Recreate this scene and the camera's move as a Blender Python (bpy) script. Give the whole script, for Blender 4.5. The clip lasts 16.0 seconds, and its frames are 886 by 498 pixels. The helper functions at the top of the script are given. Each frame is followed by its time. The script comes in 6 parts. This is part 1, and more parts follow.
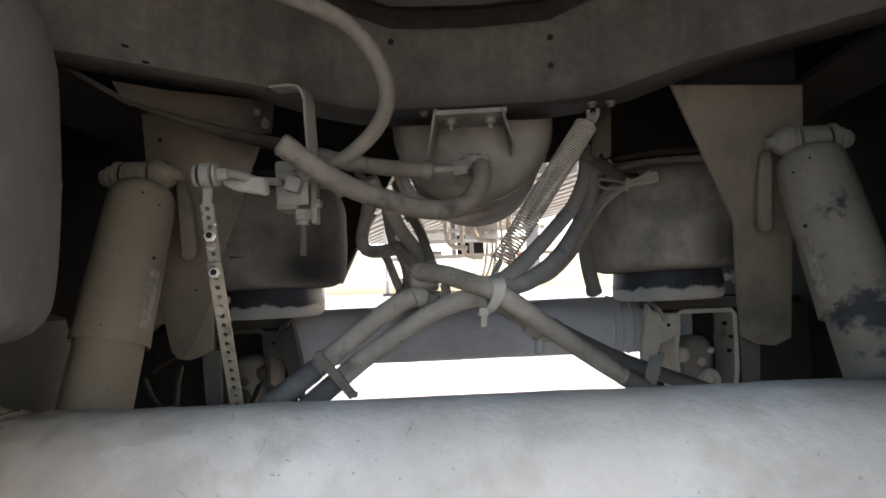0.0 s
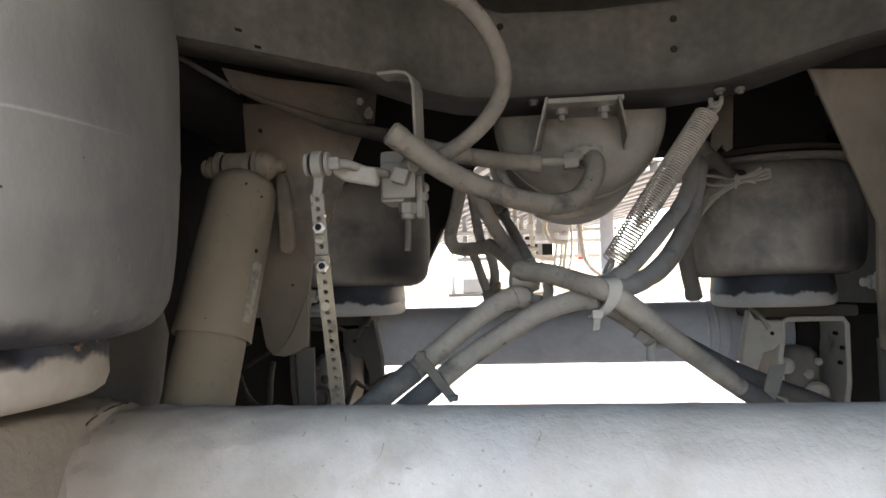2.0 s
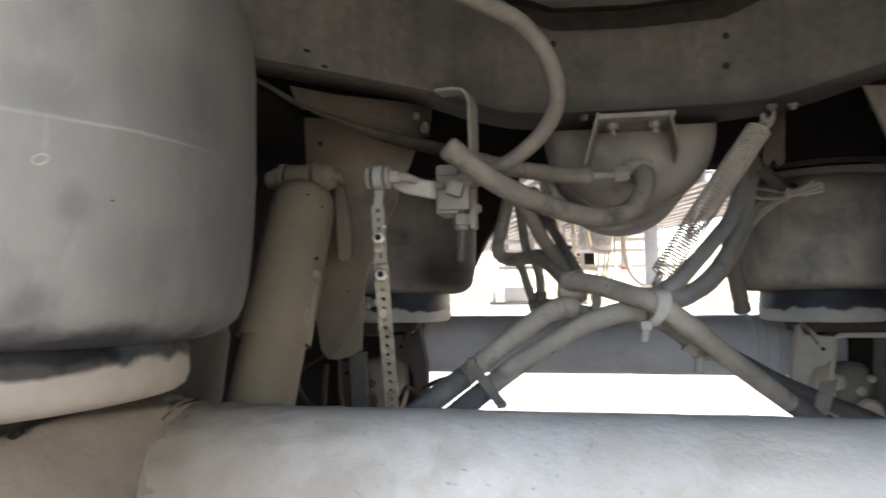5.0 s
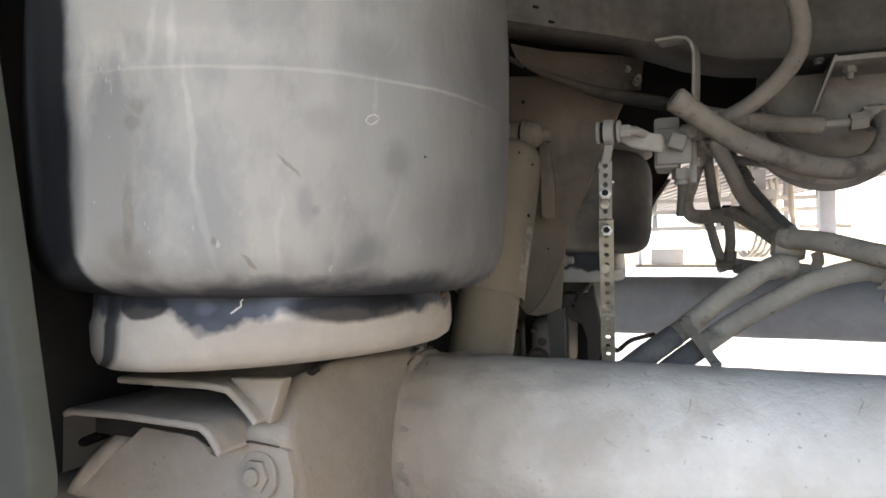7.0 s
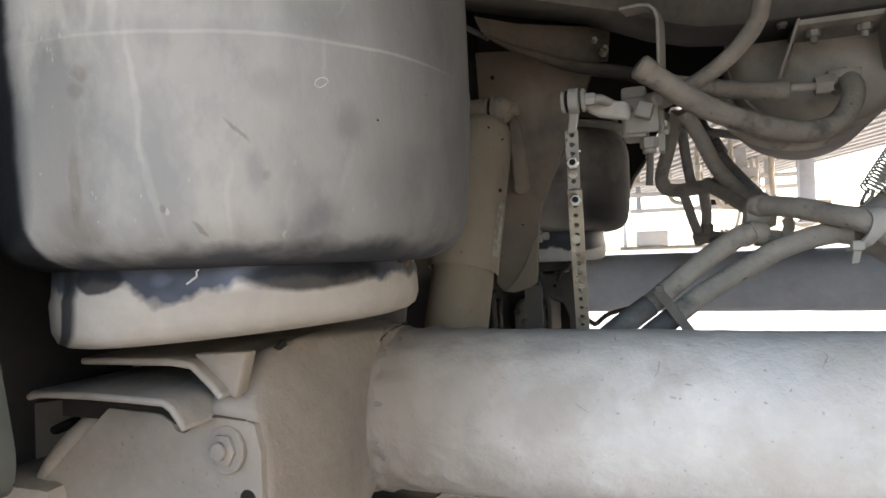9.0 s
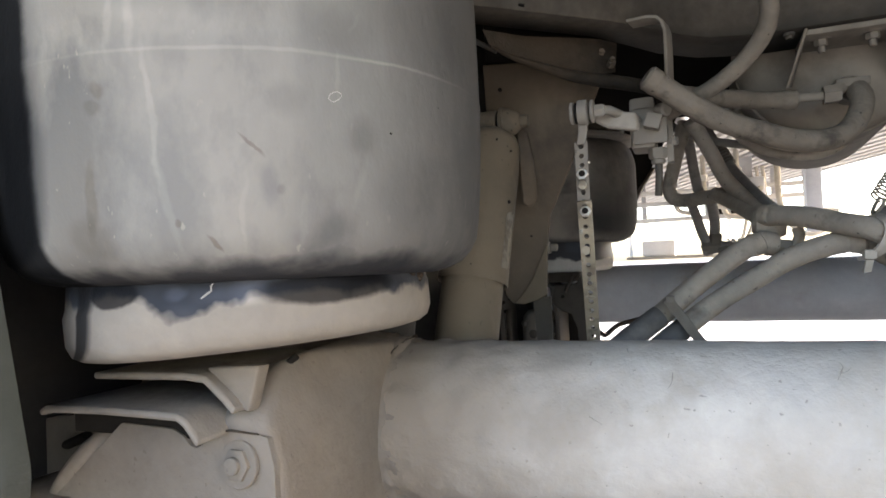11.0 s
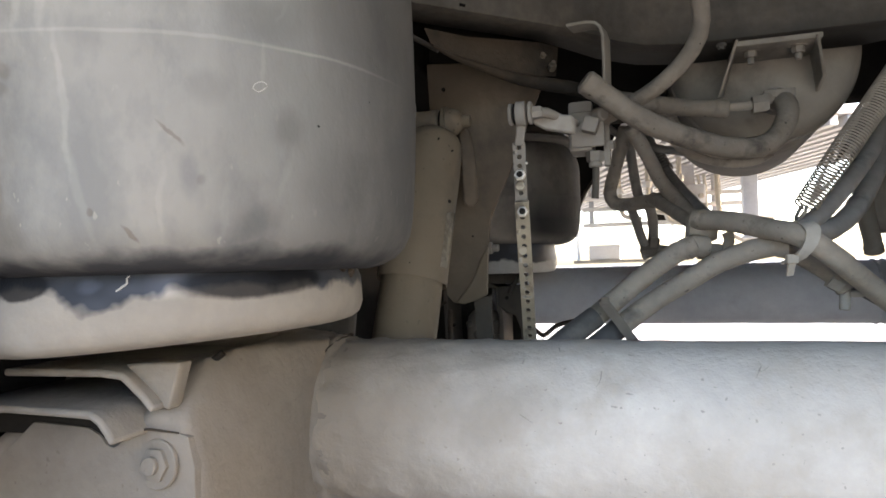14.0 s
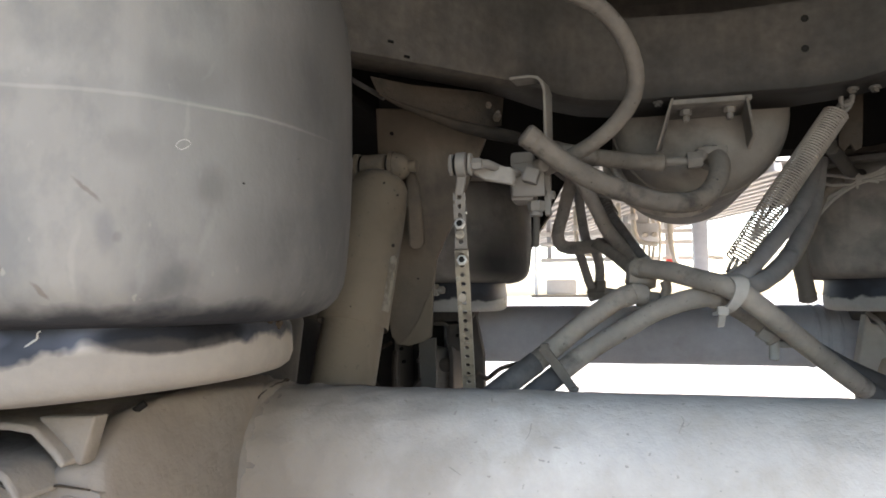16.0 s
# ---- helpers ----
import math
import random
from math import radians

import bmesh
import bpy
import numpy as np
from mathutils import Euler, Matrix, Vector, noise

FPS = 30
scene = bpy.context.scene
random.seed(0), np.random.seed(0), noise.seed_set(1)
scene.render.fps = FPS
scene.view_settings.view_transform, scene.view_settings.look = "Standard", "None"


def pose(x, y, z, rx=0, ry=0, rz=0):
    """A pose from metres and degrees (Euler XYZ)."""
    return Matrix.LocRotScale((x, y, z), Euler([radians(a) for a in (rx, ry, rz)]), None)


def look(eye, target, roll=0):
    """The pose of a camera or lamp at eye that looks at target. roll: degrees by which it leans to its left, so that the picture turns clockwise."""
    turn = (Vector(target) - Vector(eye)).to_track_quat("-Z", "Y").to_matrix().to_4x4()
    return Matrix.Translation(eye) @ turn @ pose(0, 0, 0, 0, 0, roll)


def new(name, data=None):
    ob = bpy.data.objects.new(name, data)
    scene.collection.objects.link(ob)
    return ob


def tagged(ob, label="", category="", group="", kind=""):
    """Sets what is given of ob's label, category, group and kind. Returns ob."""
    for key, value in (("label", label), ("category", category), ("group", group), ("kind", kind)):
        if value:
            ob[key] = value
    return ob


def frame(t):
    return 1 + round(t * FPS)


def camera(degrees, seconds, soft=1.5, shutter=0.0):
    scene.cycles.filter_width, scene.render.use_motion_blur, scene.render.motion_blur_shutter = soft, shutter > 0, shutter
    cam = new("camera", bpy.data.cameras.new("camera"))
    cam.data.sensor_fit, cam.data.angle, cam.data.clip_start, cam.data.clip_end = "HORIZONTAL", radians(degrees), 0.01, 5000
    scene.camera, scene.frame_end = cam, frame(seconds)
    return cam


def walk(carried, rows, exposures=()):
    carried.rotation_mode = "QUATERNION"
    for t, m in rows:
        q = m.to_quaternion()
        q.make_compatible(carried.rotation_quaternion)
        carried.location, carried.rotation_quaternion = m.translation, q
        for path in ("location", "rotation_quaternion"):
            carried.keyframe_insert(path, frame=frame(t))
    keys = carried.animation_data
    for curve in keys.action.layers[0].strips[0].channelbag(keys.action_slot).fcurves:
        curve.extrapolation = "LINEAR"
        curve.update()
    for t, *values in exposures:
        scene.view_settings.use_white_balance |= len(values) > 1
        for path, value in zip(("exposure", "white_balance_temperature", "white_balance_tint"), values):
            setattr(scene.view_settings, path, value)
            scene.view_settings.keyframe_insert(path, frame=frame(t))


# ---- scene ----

cam = camera(68.9, 16.0, 1.65, 0.25)
PATH = [
    (0, (0.101, -0.01, 0.764), (0.042, 1.985, 0.889), -2.7),
    (0.5, (0.05, 0.038, 0.759), (-0.032, 2.03, 0.921), -2.4),
    (1, (0.038, 0.036, 0.77), (-0.172, 2.019, 0.926), -1.7),
    (1.5, (0.032, 0.033, 0.764), (-0.224, 2.011, 0.903), -1.6),
    (2, (0.038, 0.03, 0.763), (-0.198, 2.011, 0.899), -1.5),
    (2.5, (0.035, 0.029, 0.77), (-0.218, 2.006, 0.932), -1.9),
    (3, (0.034, 0.023, 0.776), (-0.217, 2.003, 0.911), -0.7),
    (3.5, (0.039, 0.021, 0.776), (-0.195, 2.003, 0.909), -1.0),
    (4, (0.04, 0.017, 0.774), (-0.18, 2.0, 0.915), -1.4),
    (4.5, (0.043, 0.012, 0.773), (-0.185, 1.994, 0.925), -1.5),
    (5, (0.026, 0.002, 0.765), (-0.329, 1.964, 0.925), -0.4),
    (5.2, (-0.015, -0.006, 0.765), (-0.533, 1.918, 0.935), 0.3),
    (7.3, (-0.072, -0.036, 0.753), (-0.815, 1.82, 0.791), -0.5),
    (7.5, (-0.071, -0.034, 0.749), (-0.818, 1.821, 0.786), -1.0),
    (8, (-0.061, -0.027, 0.741), (-0.786, 1.837, 0.765), -2.0),
    (8.5, (-0.054, -0.027, 0.739), (-0.754, 1.847, 0.756), -1.9),
    (11, (-0.059, -0.029, 0.74), (-0.771, 1.839, 0.797), -2.4),
    (11.5, (-0.066, -0.031, 0.744), (-0.775, 1.839, 0.773), -1.0),
    (12, (-0.064, -0.033, 0.746), (-0.741, 1.848, 0.795), -0.6),
    (12.5, (-0.064, -0.039, 0.745), (-0.77, 1.831, 0.797), -0.5),
    (13, (-0.055, -0.035, 0.74), (-0.734, 1.845, 0.786), -1.0),
    (13.5, (-0.053, -0.032, 0.738), (-0.709, 1.857, 0.781), -1.0),
    (14, (-0.045, -0.022, 0.736), (-0.618, 1.894, 0.793), -1.6),
    (14.5, (-0.042, -0.025, 0.737), (-0.632, 1.885, 0.802), -1.5),
    (15, (-0.048, -0.027, 0.751), (-0.608, 1.891, 0.839), -0.2),
    (15.5, (-0.038, -0.029, 0.75), (-0.564, 1.896, 0.875), -0.3),
    (16, (-0.019, -0.021, 0.755), (-0.479, 1.92, 0.898), -0.4),
]
walk(cam, [(t, look(eye, target, roll)) for t, eye, target, roll in PATH], [(0, 3.68, 6420, 16), (0.4, 4.01, 6420, 16), (1.0, 4.04, 6420, 16), (4.8, 4.05, 6420, 16), (7.4, 4.03, 6420, 16), (8.4, 3.93, 6420, 16), (15.0, 3.93, 6420, 16), (16, 3.94, 6420, 16)])

# ---- light ----
world = bpy.data.worlds.new("sky")
scene.world = world
world.use_nodes = True
wn = world.node_tree.nodes
sky = wn.new("ShaderNodeTexSky")
sky.sky_type, sky.sun_disc = "NISHITA", False
SUN_ELEV, SUN_ROT = 23.0, 78.0
sky.sun_elevation, sky.sun_rotation = radians(SUN_ELEV), radians(SUN_ROT)
sky.dust_density, sky.air_density = 3.0, 1.0
world.node_tree.links.new(sky.outputs[0], wn["Background"].inputs[0])
wn["Background"].inputs[1].default_value = 0.13
sun = new("sun", bpy.data.lights.new("sun", "SUN"))
sun.data.energy, sun.data.angle, sun.data.color = 5.0, radians(0.6), (1.0, 0.97, 0.93)
a, e = radians(SUN_ROT), radians(SUN_ELEV)
sun.matrix_world = look((0, 0, 10), (-math.sin(a) * math.cos(e) * 10, -math.cos(a) * math.cos(e) * 10, 10 - math.sin(e) * 10))


# ---- materials ----
def mat(name, base, second, scale=6.0, grain=60.0, rough=0.85, metal=0.0, bump=0.25, spots=None, spot_size=9.0, spot_level=0.62, stretch=(1, 1, 1), grime=0.35, spot_soft=0.07, streaks=None, specks=None, tint=None, lump=0.12, gloss=0.1):
    """A dusty or dirty surface: two colours mixed by broad blotches, fine grain on top, optional darker stains, and fine relief."""
    m = bpy.data.materials.new(name)
    m.use_nodes = True
    nt = m.node_tree
    n, l = nt.nodes, nt.links
    b = n["Principled BSDF"]
    tc = n.new("ShaderNodeTexCoord")
    mp = n.new("ShaderNodeMapping")
    mp.inputs["Scale"].default_value = stretch
    l.new(tc.outputs["Object"], mp.inputs[0])

    def tex(sc, detail, rg=0.6):
        t = n.new("ShaderNodeTexNoise")
        t.inputs["Scale"].default_value, t.inputs["Detail"].default_value, t.inputs["Roughness"].default_value = sc, detail, rg
        l.new(mp.outputs[0], t.inputs["Vector"])
        return t

    def ramp(src, lo, hi):
        r = n.new("ShaderNodeMapRange")
        r.inputs[1].default_value, r.inputs[2].default_value = lo, hi
        l.new(src, r.inputs[0])
        return r.outputs[0]

    def mix(f, c1, c2, blend="MIX"):
        x = n.new("ShaderNodeMix")
        x.data_type, x.blend_type = "RGBA", blend
        for sock, v in ((x.inputs[0], f), (x.inputs[6], c1), (x.inputs[7], c2)):
            if isinstance(v, (int, float)):
                sock.default_value = v
            elif isinstance(v, tuple):
                sock.default_value = (*v, 1)
            else:
                l.new(v, sock)
        return x.outputs[2]

    big, fine = tex(scale, 5, 0.65), tex(grain, 4, 0.7)
    f1 = ramp(big.outputs["Fac"], 0.35, 0.68)
    col = mix(f1, base, second)
    f2 = ramp(fine.outputs["Fac"], 0.3, 0.75)
    dark = tuple(c * 0.62 for c in base)
    g = n.new("ShaderNodeMath")
    g.operation = "MULTIPLY"
    l.new(f2, g.inputs[0])
    g.inputs[1].default_value = grime
    col = mix(g.outputs[0], col, dark)
    if spots:
        st = tex(spot_size, 6, 0.62)
        col = mix(ramp(st.outputs["Fac"], spot_level, spot_level + spot_soft), col, spots)
    if streaks:
        sm = n.new("ShaderNodeMapping")
        sm.inputs["Scale"].default_value = (1, 1, 0.07)
        l.new(tc.outputs["Object"], sm.inputs[0])
        sn = n.new("ShaderNodeTexNoise")
        sn.inputs["Scale"].default_value, sn.inputs["Detail"].default_value = 26, 4
        l.new(sm.outputs[0], sn.inputs["Vector"])
        col = mix(ramp(sn.outputs["Fac"], 0.58, 0.85), col, streaks)
    if specks:
        sk = tex(160, 2, 0.5)
        col = mix(ramp(sk.outputs["Fac"], 0.70, 0.74), col, specks)
    if tint:
        tn = tex(3.3, 3, 0.5)
        col = mix(ramp(tn.outputs["Fac"], 0.42, 0.70), col, tint)
    l.new(col, b.inputs["Base Color"])
    b.inputs["Metallic"].default_value = metal
    b.inputs["Specular IOR Level"].default_value = gloss
    rr = n.new("ShaderNodeMapRange")
    rr.inputs[3].default_value, rr.inputs[4].default_value = rough - 0.12, min(1.0, rough + 0.1)
    l.new(big.outputs["Fac"], rr.inputs[0])
    l.new(rr.outputs[0], b.inputs["Roughness"])
    bp = n.new("ShaderNodeBump")
    bp.inputs["Strength"].default_value, bp.inputs["Distance"].default_value = bump, 0.002
    l.new(fine.outputs["Fac"], bp.inputs["Height"])
    mid = tex(26, 5, 0.6)
    bp2 = n.new("ShaderNodeBump")
    bp2.inputs["Strength"].default_value, bp2.inputs["Distance"].default_value = min(1.0, lump), 0.006
    l.new(mid.outputs["Fac"], bp2.inputs["Height"])
    l.new(bp.outputs[0], bp2.inputs["Normal"])
    l.new(bp2.outputs[0], b.inputs["Normal"])
    return m


M_AXLE = mat("dusty_axle_paint", (0.430, 0.397, 0.347), (0.345, 0.320, 0.282), 6, 90, 0.88, spots=(0.295, 0.265, 0.222), spot_size=9, spot_level=0.47, spot_soft=0.16, tint=(0.335, 0.29, 0.235), lump=0.6, specks=(0.24, 0.218, 0.188), bump=0.5, gloss=0.06)
M_STEEL = mat("dusty_frame_steel", (0.185, 0.166, 0.137), (0.135, 0.123, 0.104), 6, 60, 0.88, spots=(0.085, 0.076, 0.064), spot_size=8, spot_level=0.6, spot_soft=0.15)
M_ARM = mat("dusty_cast_steel", (0.162, 0.140, 0.113), (0.112, 0.098, 0.080), 9, 75, 0.9, spots=(0.075, 0.065, 0.054), spot_size=8, spot_level=0.56, spot_soft=0.22, bump=0.5, tint=(0.165, 0.135, 0.102), lump=0.6, specks=(0.10, 0.086, 0.069))
M_FRAME = mat("grey_frame_paint", (0.066, 0.058, 0.048), (0.043, 0.039, 0.033), 4, 55, 0.8, spots=(0.03, 0.027, 0.023), spot_size=6, spot_level=0.58, spot_soft=0.2, tint=(0.076, 0.063, 0.047), gloss=0.1)
M_BAG = mat("dusty_rubber", (0.285, 0.266, 0.229), (0.212, 0.203, 0.180), 4, 60, 0.88, spots=(0.142, 0.141, 0.132), spot_size=11, spot_level=0.47, spot_soft=0.13, stretch=(1, 1, 0.6), streaks=(0.305, 0.284, 0.245), tint=(0.24, 0.216, 0.178), lump=0.22, specks=(0.27, 0.25, 0.215), bump=0.35)

M_TANK = mat("dusty_tank_paint", (0.172, 0.150, 0.120), (0.115, 0.102, 0.084), 6, 60, 0.85, spots=(0.065, 0.058, 0.048), spot_size=9, spot_level=0.53, spot_soft=0.2, lump=0.3, streaks=(0.19, 0.168, 0.137))
M_BAG_DARK = mat("dark_dusty_rubber", (0.300, 0.268, 0.225), (0.40, 0.355, 0.295), 5, 45, 0.85, spots=(0.13, 0.122, 0.11), spot_size=7, spot_level=0.5, spot_soft=0.2, streaks=(0.16, 0.147, 0.127), lump=0.3)
M_SHOCK = mat("beige_shock_paint", (0.118, 0.095, 0.066), (0.080, 0.066, 0.048), 7, 60, 0.8, spots=(0.050, 0.045, 0.038), spot_size=9, spot_level=0.53, spot_soft=0.14, specks=(0.03, 0.027, 0.023), tint=(0.118, 0.096, 0.066), streaks=(0.14, 0.116, 0.084), lump=0.3)
M_HOSE = mat("dusty_hose", (0.290, 0.250, 0.198), (0.200, 0.174, 0.140), 16, 90, 0.88, spots=(0.085, 0.074, 0.061), spot_size=20, spot_level=0.57, spot_soft=0.18, lump=0.5, bump=0.5, specks=(0.09, 0.078, 0.064))
M_HOSE_NEAR = mat("brown_dusty_hose", (0.138, 0.117, 0.091), (0.088, 0.076, 0.061), 16, 90, 0.9, spots=(0.048, 0.041, 0.034), spot_size=24, spot_level=0.56, spot_soft=0.15, lump=0.7, bump=0.7, specks=(0.035, 0.03, 0.025))
M_HOSE_DARKER = mat("dark_hose_rubber", (0.098, 0.092, 0.084), (0.068, 0.065, 0.06), 14, 90, 0.8, spots=(0.12, 0.111, 0.098), spot_size=16, spot_level=0.58, spot_soft=0.12)
M_SCUFFED = mat("scuffed_shock_paint", (0.135, 0.116, 0.088), (0.092, 0.081, 0.064), 7, 60, 0.75, spots=(0.024, 0.024, 0.026), spot_size=11, spot_level=0.565, spot_soft=0.06, specks=(0.04, 0.036, 0.03), lump=0.3)
M_HOSE_DARK = mat("grey_hose", (0.25, 0.232, 0.205), (0.17, 0.158, 0.14), 14, 90, 0.75, spots=(0.09, 0.083, 0.073), spot_size=20, spot_level=0.58, spot_soft=0.18)
M_ZINC = mat("zinc_plated_strip", (0.265, 0.228, 0.16), (0.18, 0.157, 0.112), 18, 90, 0.55, metal=0.3, spots=(0.12, 0.10, 0.07), spot_size=40, spot_level=0.55, gloss=0.5)
M_NUT = mat("bright_nut", (0.56, 0.52, 0.44), (0.45, 0.41, 0.33), 40, 120, 0.4, metal=0.5, gloss=0.5)
M_BEAM = mat("grey_beam_paint", (0.42, 0.418, 0.42), (0.33, 0.33, 0.332), 6, 50, 0.85, spots=(0.3, 0.285, 0.26), spot_size=8, spot_level=0.6, spot_soft=0.15)
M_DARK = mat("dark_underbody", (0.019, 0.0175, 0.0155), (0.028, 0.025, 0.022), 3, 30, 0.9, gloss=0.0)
M_TYRE = mat("dusty_tyre", (0.019, 0.0185, 0.0175), (0.028, 0.0265, 0.0245), 5, 45, 0.9, gloss=0.0)
# lighter copy of the arm steel: brightens the ledges through their colour
M_ARM_LIT = mat("lit_dusty_arm_steel", (0.188, 0.164, 0.132), (0.130, 0.114, 0.093), 10, 75, 0.9, spots=(0.085, 0.073, 0.060), spot_size=12, spot_level=0.48, spot_soft=0.2, bump=0.5, lump=0.6)
M_LABEL = mat("worn_label", (0.175, 0.155, 0.12), (0.13, 0.114, 0.087), 30, 120, 0.85, spots=(0.09, 0.078, 0.06), spot_size=60, spot_level=0.5, spot_soft=0.1)
M_WIRE = mat("pale_cable", (0.36, 0.325, 0.27), (0.27, 0.245, 0.205), 20, 90, 0.75)
M_GROUND = mat("dry_dirt_ground", (0.20, 0.19, 0.175), (0.15, 0.145, 0.135), 0.8, 14, 0.95, bump=0.6, spots=(0.11, 0.1, 0.09), spot_size=5, spot_level=0.6)
M_STONE = mat("grey_gravel", (0.13, 0.122, 0.11), (0.09, 0.085, 0.077), 30, 120, 0.9)
M_WHITE = mat("white_vehicle_paint", (0.75, 0.75, 0.74), (0.7, 0.69, 0.67), 2, 40, 0.4, gloss=0.5)
M_SLAT = mat("grey_floor_slats", (0.42, 0.40, 0.37), (0.33, 0.32, 0.3), 2, 30, 0.7)
M_RED = mat("red_lamp_plastic", (0.5, 0.05, 0.04), (0.4, 0.04, 0.03), 20, 60, 0.4, gloss=0.5)
M_BROWN_BLACK = mat("brown_black_tone", (0.07, 0.062, 0.049), (0.05, 0.045, 0.037), 7, 60, 0.88, spots=(0.03, 0.027, 0.023), spot_size=9, spot_level=0.58, spot_soft=0.15)
M_HANGER = mat("brown_hanger_paint", (0.112, 0.089, 0.063), (0.076, 0.061, 0.045), 6, 60, 0.85, spots=(0.052, 0.043, 0.033), spot_size=8, spot_level=0.5, spot_soft=0.18, lump=0.4, streaks=(0.125, 0.102, 0.074))
M_DUST = mat("pale_caked_dust", (0.30, 0.28, 0.243), (0.25, 0.233, 0.203), 30, 110, 0.9)
M_STAIN = mat("grey_brown_stain", (0.21, 0.192, 0.16), (0.17, 0.157, 0.133), 30, 110, 0.9)
M_STAY = mat("brown_dusty_plate", (0.044, 0.033, 0.0225), (0.028, 0.0215, 0.015), 8, 70, 0.88, spots=(0.014, 0.012, 0.0095), spot_size=11, spot_level=0.5, spot_soft=0.18, lump=0.8, bump=0.6)
M_BRACKET = mat("pale_dusty_bracket", (0.33, 0.30, 0.25), (0.24, 0.22, 0.19), 9, 70, 0.88, spots=(0.12, 0.11, 0.09), spot_size=12, spot_level=0.6, spot_soft=0.15)
M_CHAMBER = mat("green_grey_paint", (0.036, 0.0365, 0.029), (0.026, 0.0265, 0.021), 7, 55, 0.9, spots=(0.02, 0.02, 0.016), spot_size=11, spot_level=0.62, spot_soft=0.15)
M_LEVER = mat("dusty_pale_rubber", (0.22, 0.2, 0.163), (0.165, 0.15, 0.125), 20, 90, 0.8)
M_HOLE = mat("shadowed_hole", (0.012, 0.011, 0.01), (0.02, 0.018, 0.015), 20, 60, 0.95, gloss=0.0)


def dust_or_shade_line(m, z, soft, wander, clean, size=22.0, polish=0.5, sheen_or_mottle=(0.036, 0.039, 0.046), patch=(0.535, 0.60), mottle=0.0):
    """Below the wandering line z the surface keeps its colour; above it the clean colour shows: dust rubbed off the
    pistons, painted edge shade ending on the web.
    """
    nt = m.node_tree
    n, l = nt.nodes, nt.links
    b = n["Principled BSDF"]
    old = b.inputs["Base Color"].links[0].from_socket
    tc = n.new("ShaderNodeTexCoord")
    sp = n.new("ShaderNodeSeparateXYZ")
    l.new(tc.outputs["Object"], sp.inputs[0])
    t = n.new("ShaderNodeTexNoise")
    t.inputs["Scale"].default_value, t.inputs["Detail"].default_value = size, 4
    l.new(tc.outputs["Object"], t.inputs["Vector"])
    mul = n.new("ShaderNodeMath")
    mul.operation = "MULTIPLY_ADD"
    l.new(t.outputs["Fac"], mul.inputs[0])
    mul.inputs[1].default_value = wander
    l.new(sp.outputs[2], mul.inputs[2])
    r = n.new("ShaderNodeMapRange")
    r.inputs[1].default_value, r.inputs[2].default_value = z + wander / 2 - soft, z + wander / 2 + soft
    l.new(mul.outputs[0], r.inputs[0])
    x = n.new("ShaderNodeMix")
    x.data_type = "RGBA"
    l.new(r.outputs[0], x.inputs[0])
    l.new(old, x.inputs[6])
    pn = n.new("ShaderNodeTexNoise")
    pn.inputs["Scale"].default_value, pn.inputs["Detail"].default_value = 11, 3
    l.new(tc.outputs["Object"], pn.inputs["Vector"])
    pr = n.new("ShaderNodeMapRange")
    pr.inputs[1].default_value, pr.inputs[2].default_value = patch
    l.new(pn.outputs["Fac"], pr.inputs[0])
    px = n.new("ShaderNodeMix")
    px.data_type = "RGBA"
    l.new(pr.outputs[0], px.inputs[0])
    px.inputs[6].default_value, px.inputs[7].default_value = (*clean, 1), (*sheen_or_mottle, 1)
    clean_out = px.outputs[2]
    for sc, stretch in ((90, (1, 1, 1)), (24, (1, 1, 1)), (40, (1, 1, 0.08))) if mottle else ():
        mp, gn, gr, gm = n.new("ShaderNodeMapping"), n.new("ShaderNodeTexNoise"), n.new("ShaderNodeMapRange"), n.new("ShaderNodeMix")
        mp.inputs["Scale"].default_value = stretch
        l.new(tc.outputs["Object"], mp.inputs[0])
        gn.inputs["Scale"].default_value, gn.inputs["Detail"].default_value = sc, 5
        l.new(mp.outputs[0], gn.inputs["Vector"])
        for k, v in zip((1, 2, 3, 4), (0.3, 0.7, 1 - mottle, 1 + mottle)):
            gr.inputs[k].default_value = v
        l.new(gn.outputs["Fac"], gr.inputs[0])
        gm.data_type, gm.blend_type = "RGBA", "MULTIPLY"
        gm.inputs[0].default_value = 1.0
        l.new(clean_out, gm.inputs[6])
        l.new(gr.outputs[0], gm.inputs[7])
        clean_out = gm.outputs[2]
    l.new(clean_out, x.inputs[7])
    l.new(x.outputs[2], b.inputs["Base Color"])
    g = n.new("ShaderNodeMapRange")
    g.inputs[3].default_value, g.inputs[4].default_value = 0.85, polish
    l.new(r.outputs[0], g.inputs[0])
    l.new(g.outputs[0], b.inputs["Roughness"])
    return m


# the bluish patches on the bare band are sheen painted as colour
M_PISTON = dust_or_shade_line(mat("half_dusty_piston", (0.208, 0.180, 0.143), (0.15, 0.133, 0.109), 10, 50, spots=(0.2, 0.18, 0.15), spot_size=12, spot_soft=0.2, lump=0.25, gloss=0.12), 0.722, 0.0025, 0.060, (0.010, 0.0104, 0.0115), 17.0, 0.6, (0.034, 0.0365, 0.042), (0.47, 0.60))
# the web's dark lower edge is shade put into its colour
M_WEB = dust_or_shade_line(mat("edge_shaded_web_paint", (0.030, 0.0275, 0.023), (0.020, 0.019, 0.0165), 5, 70, 0.8, bump=0.5, lump=0.4), 1.002, 0.012, 0.03, (0.047, 0.041, 0.033), 5.0, 0.8, (0.066, 0.055, 0.042), (0.40, 0.68), 0.13)
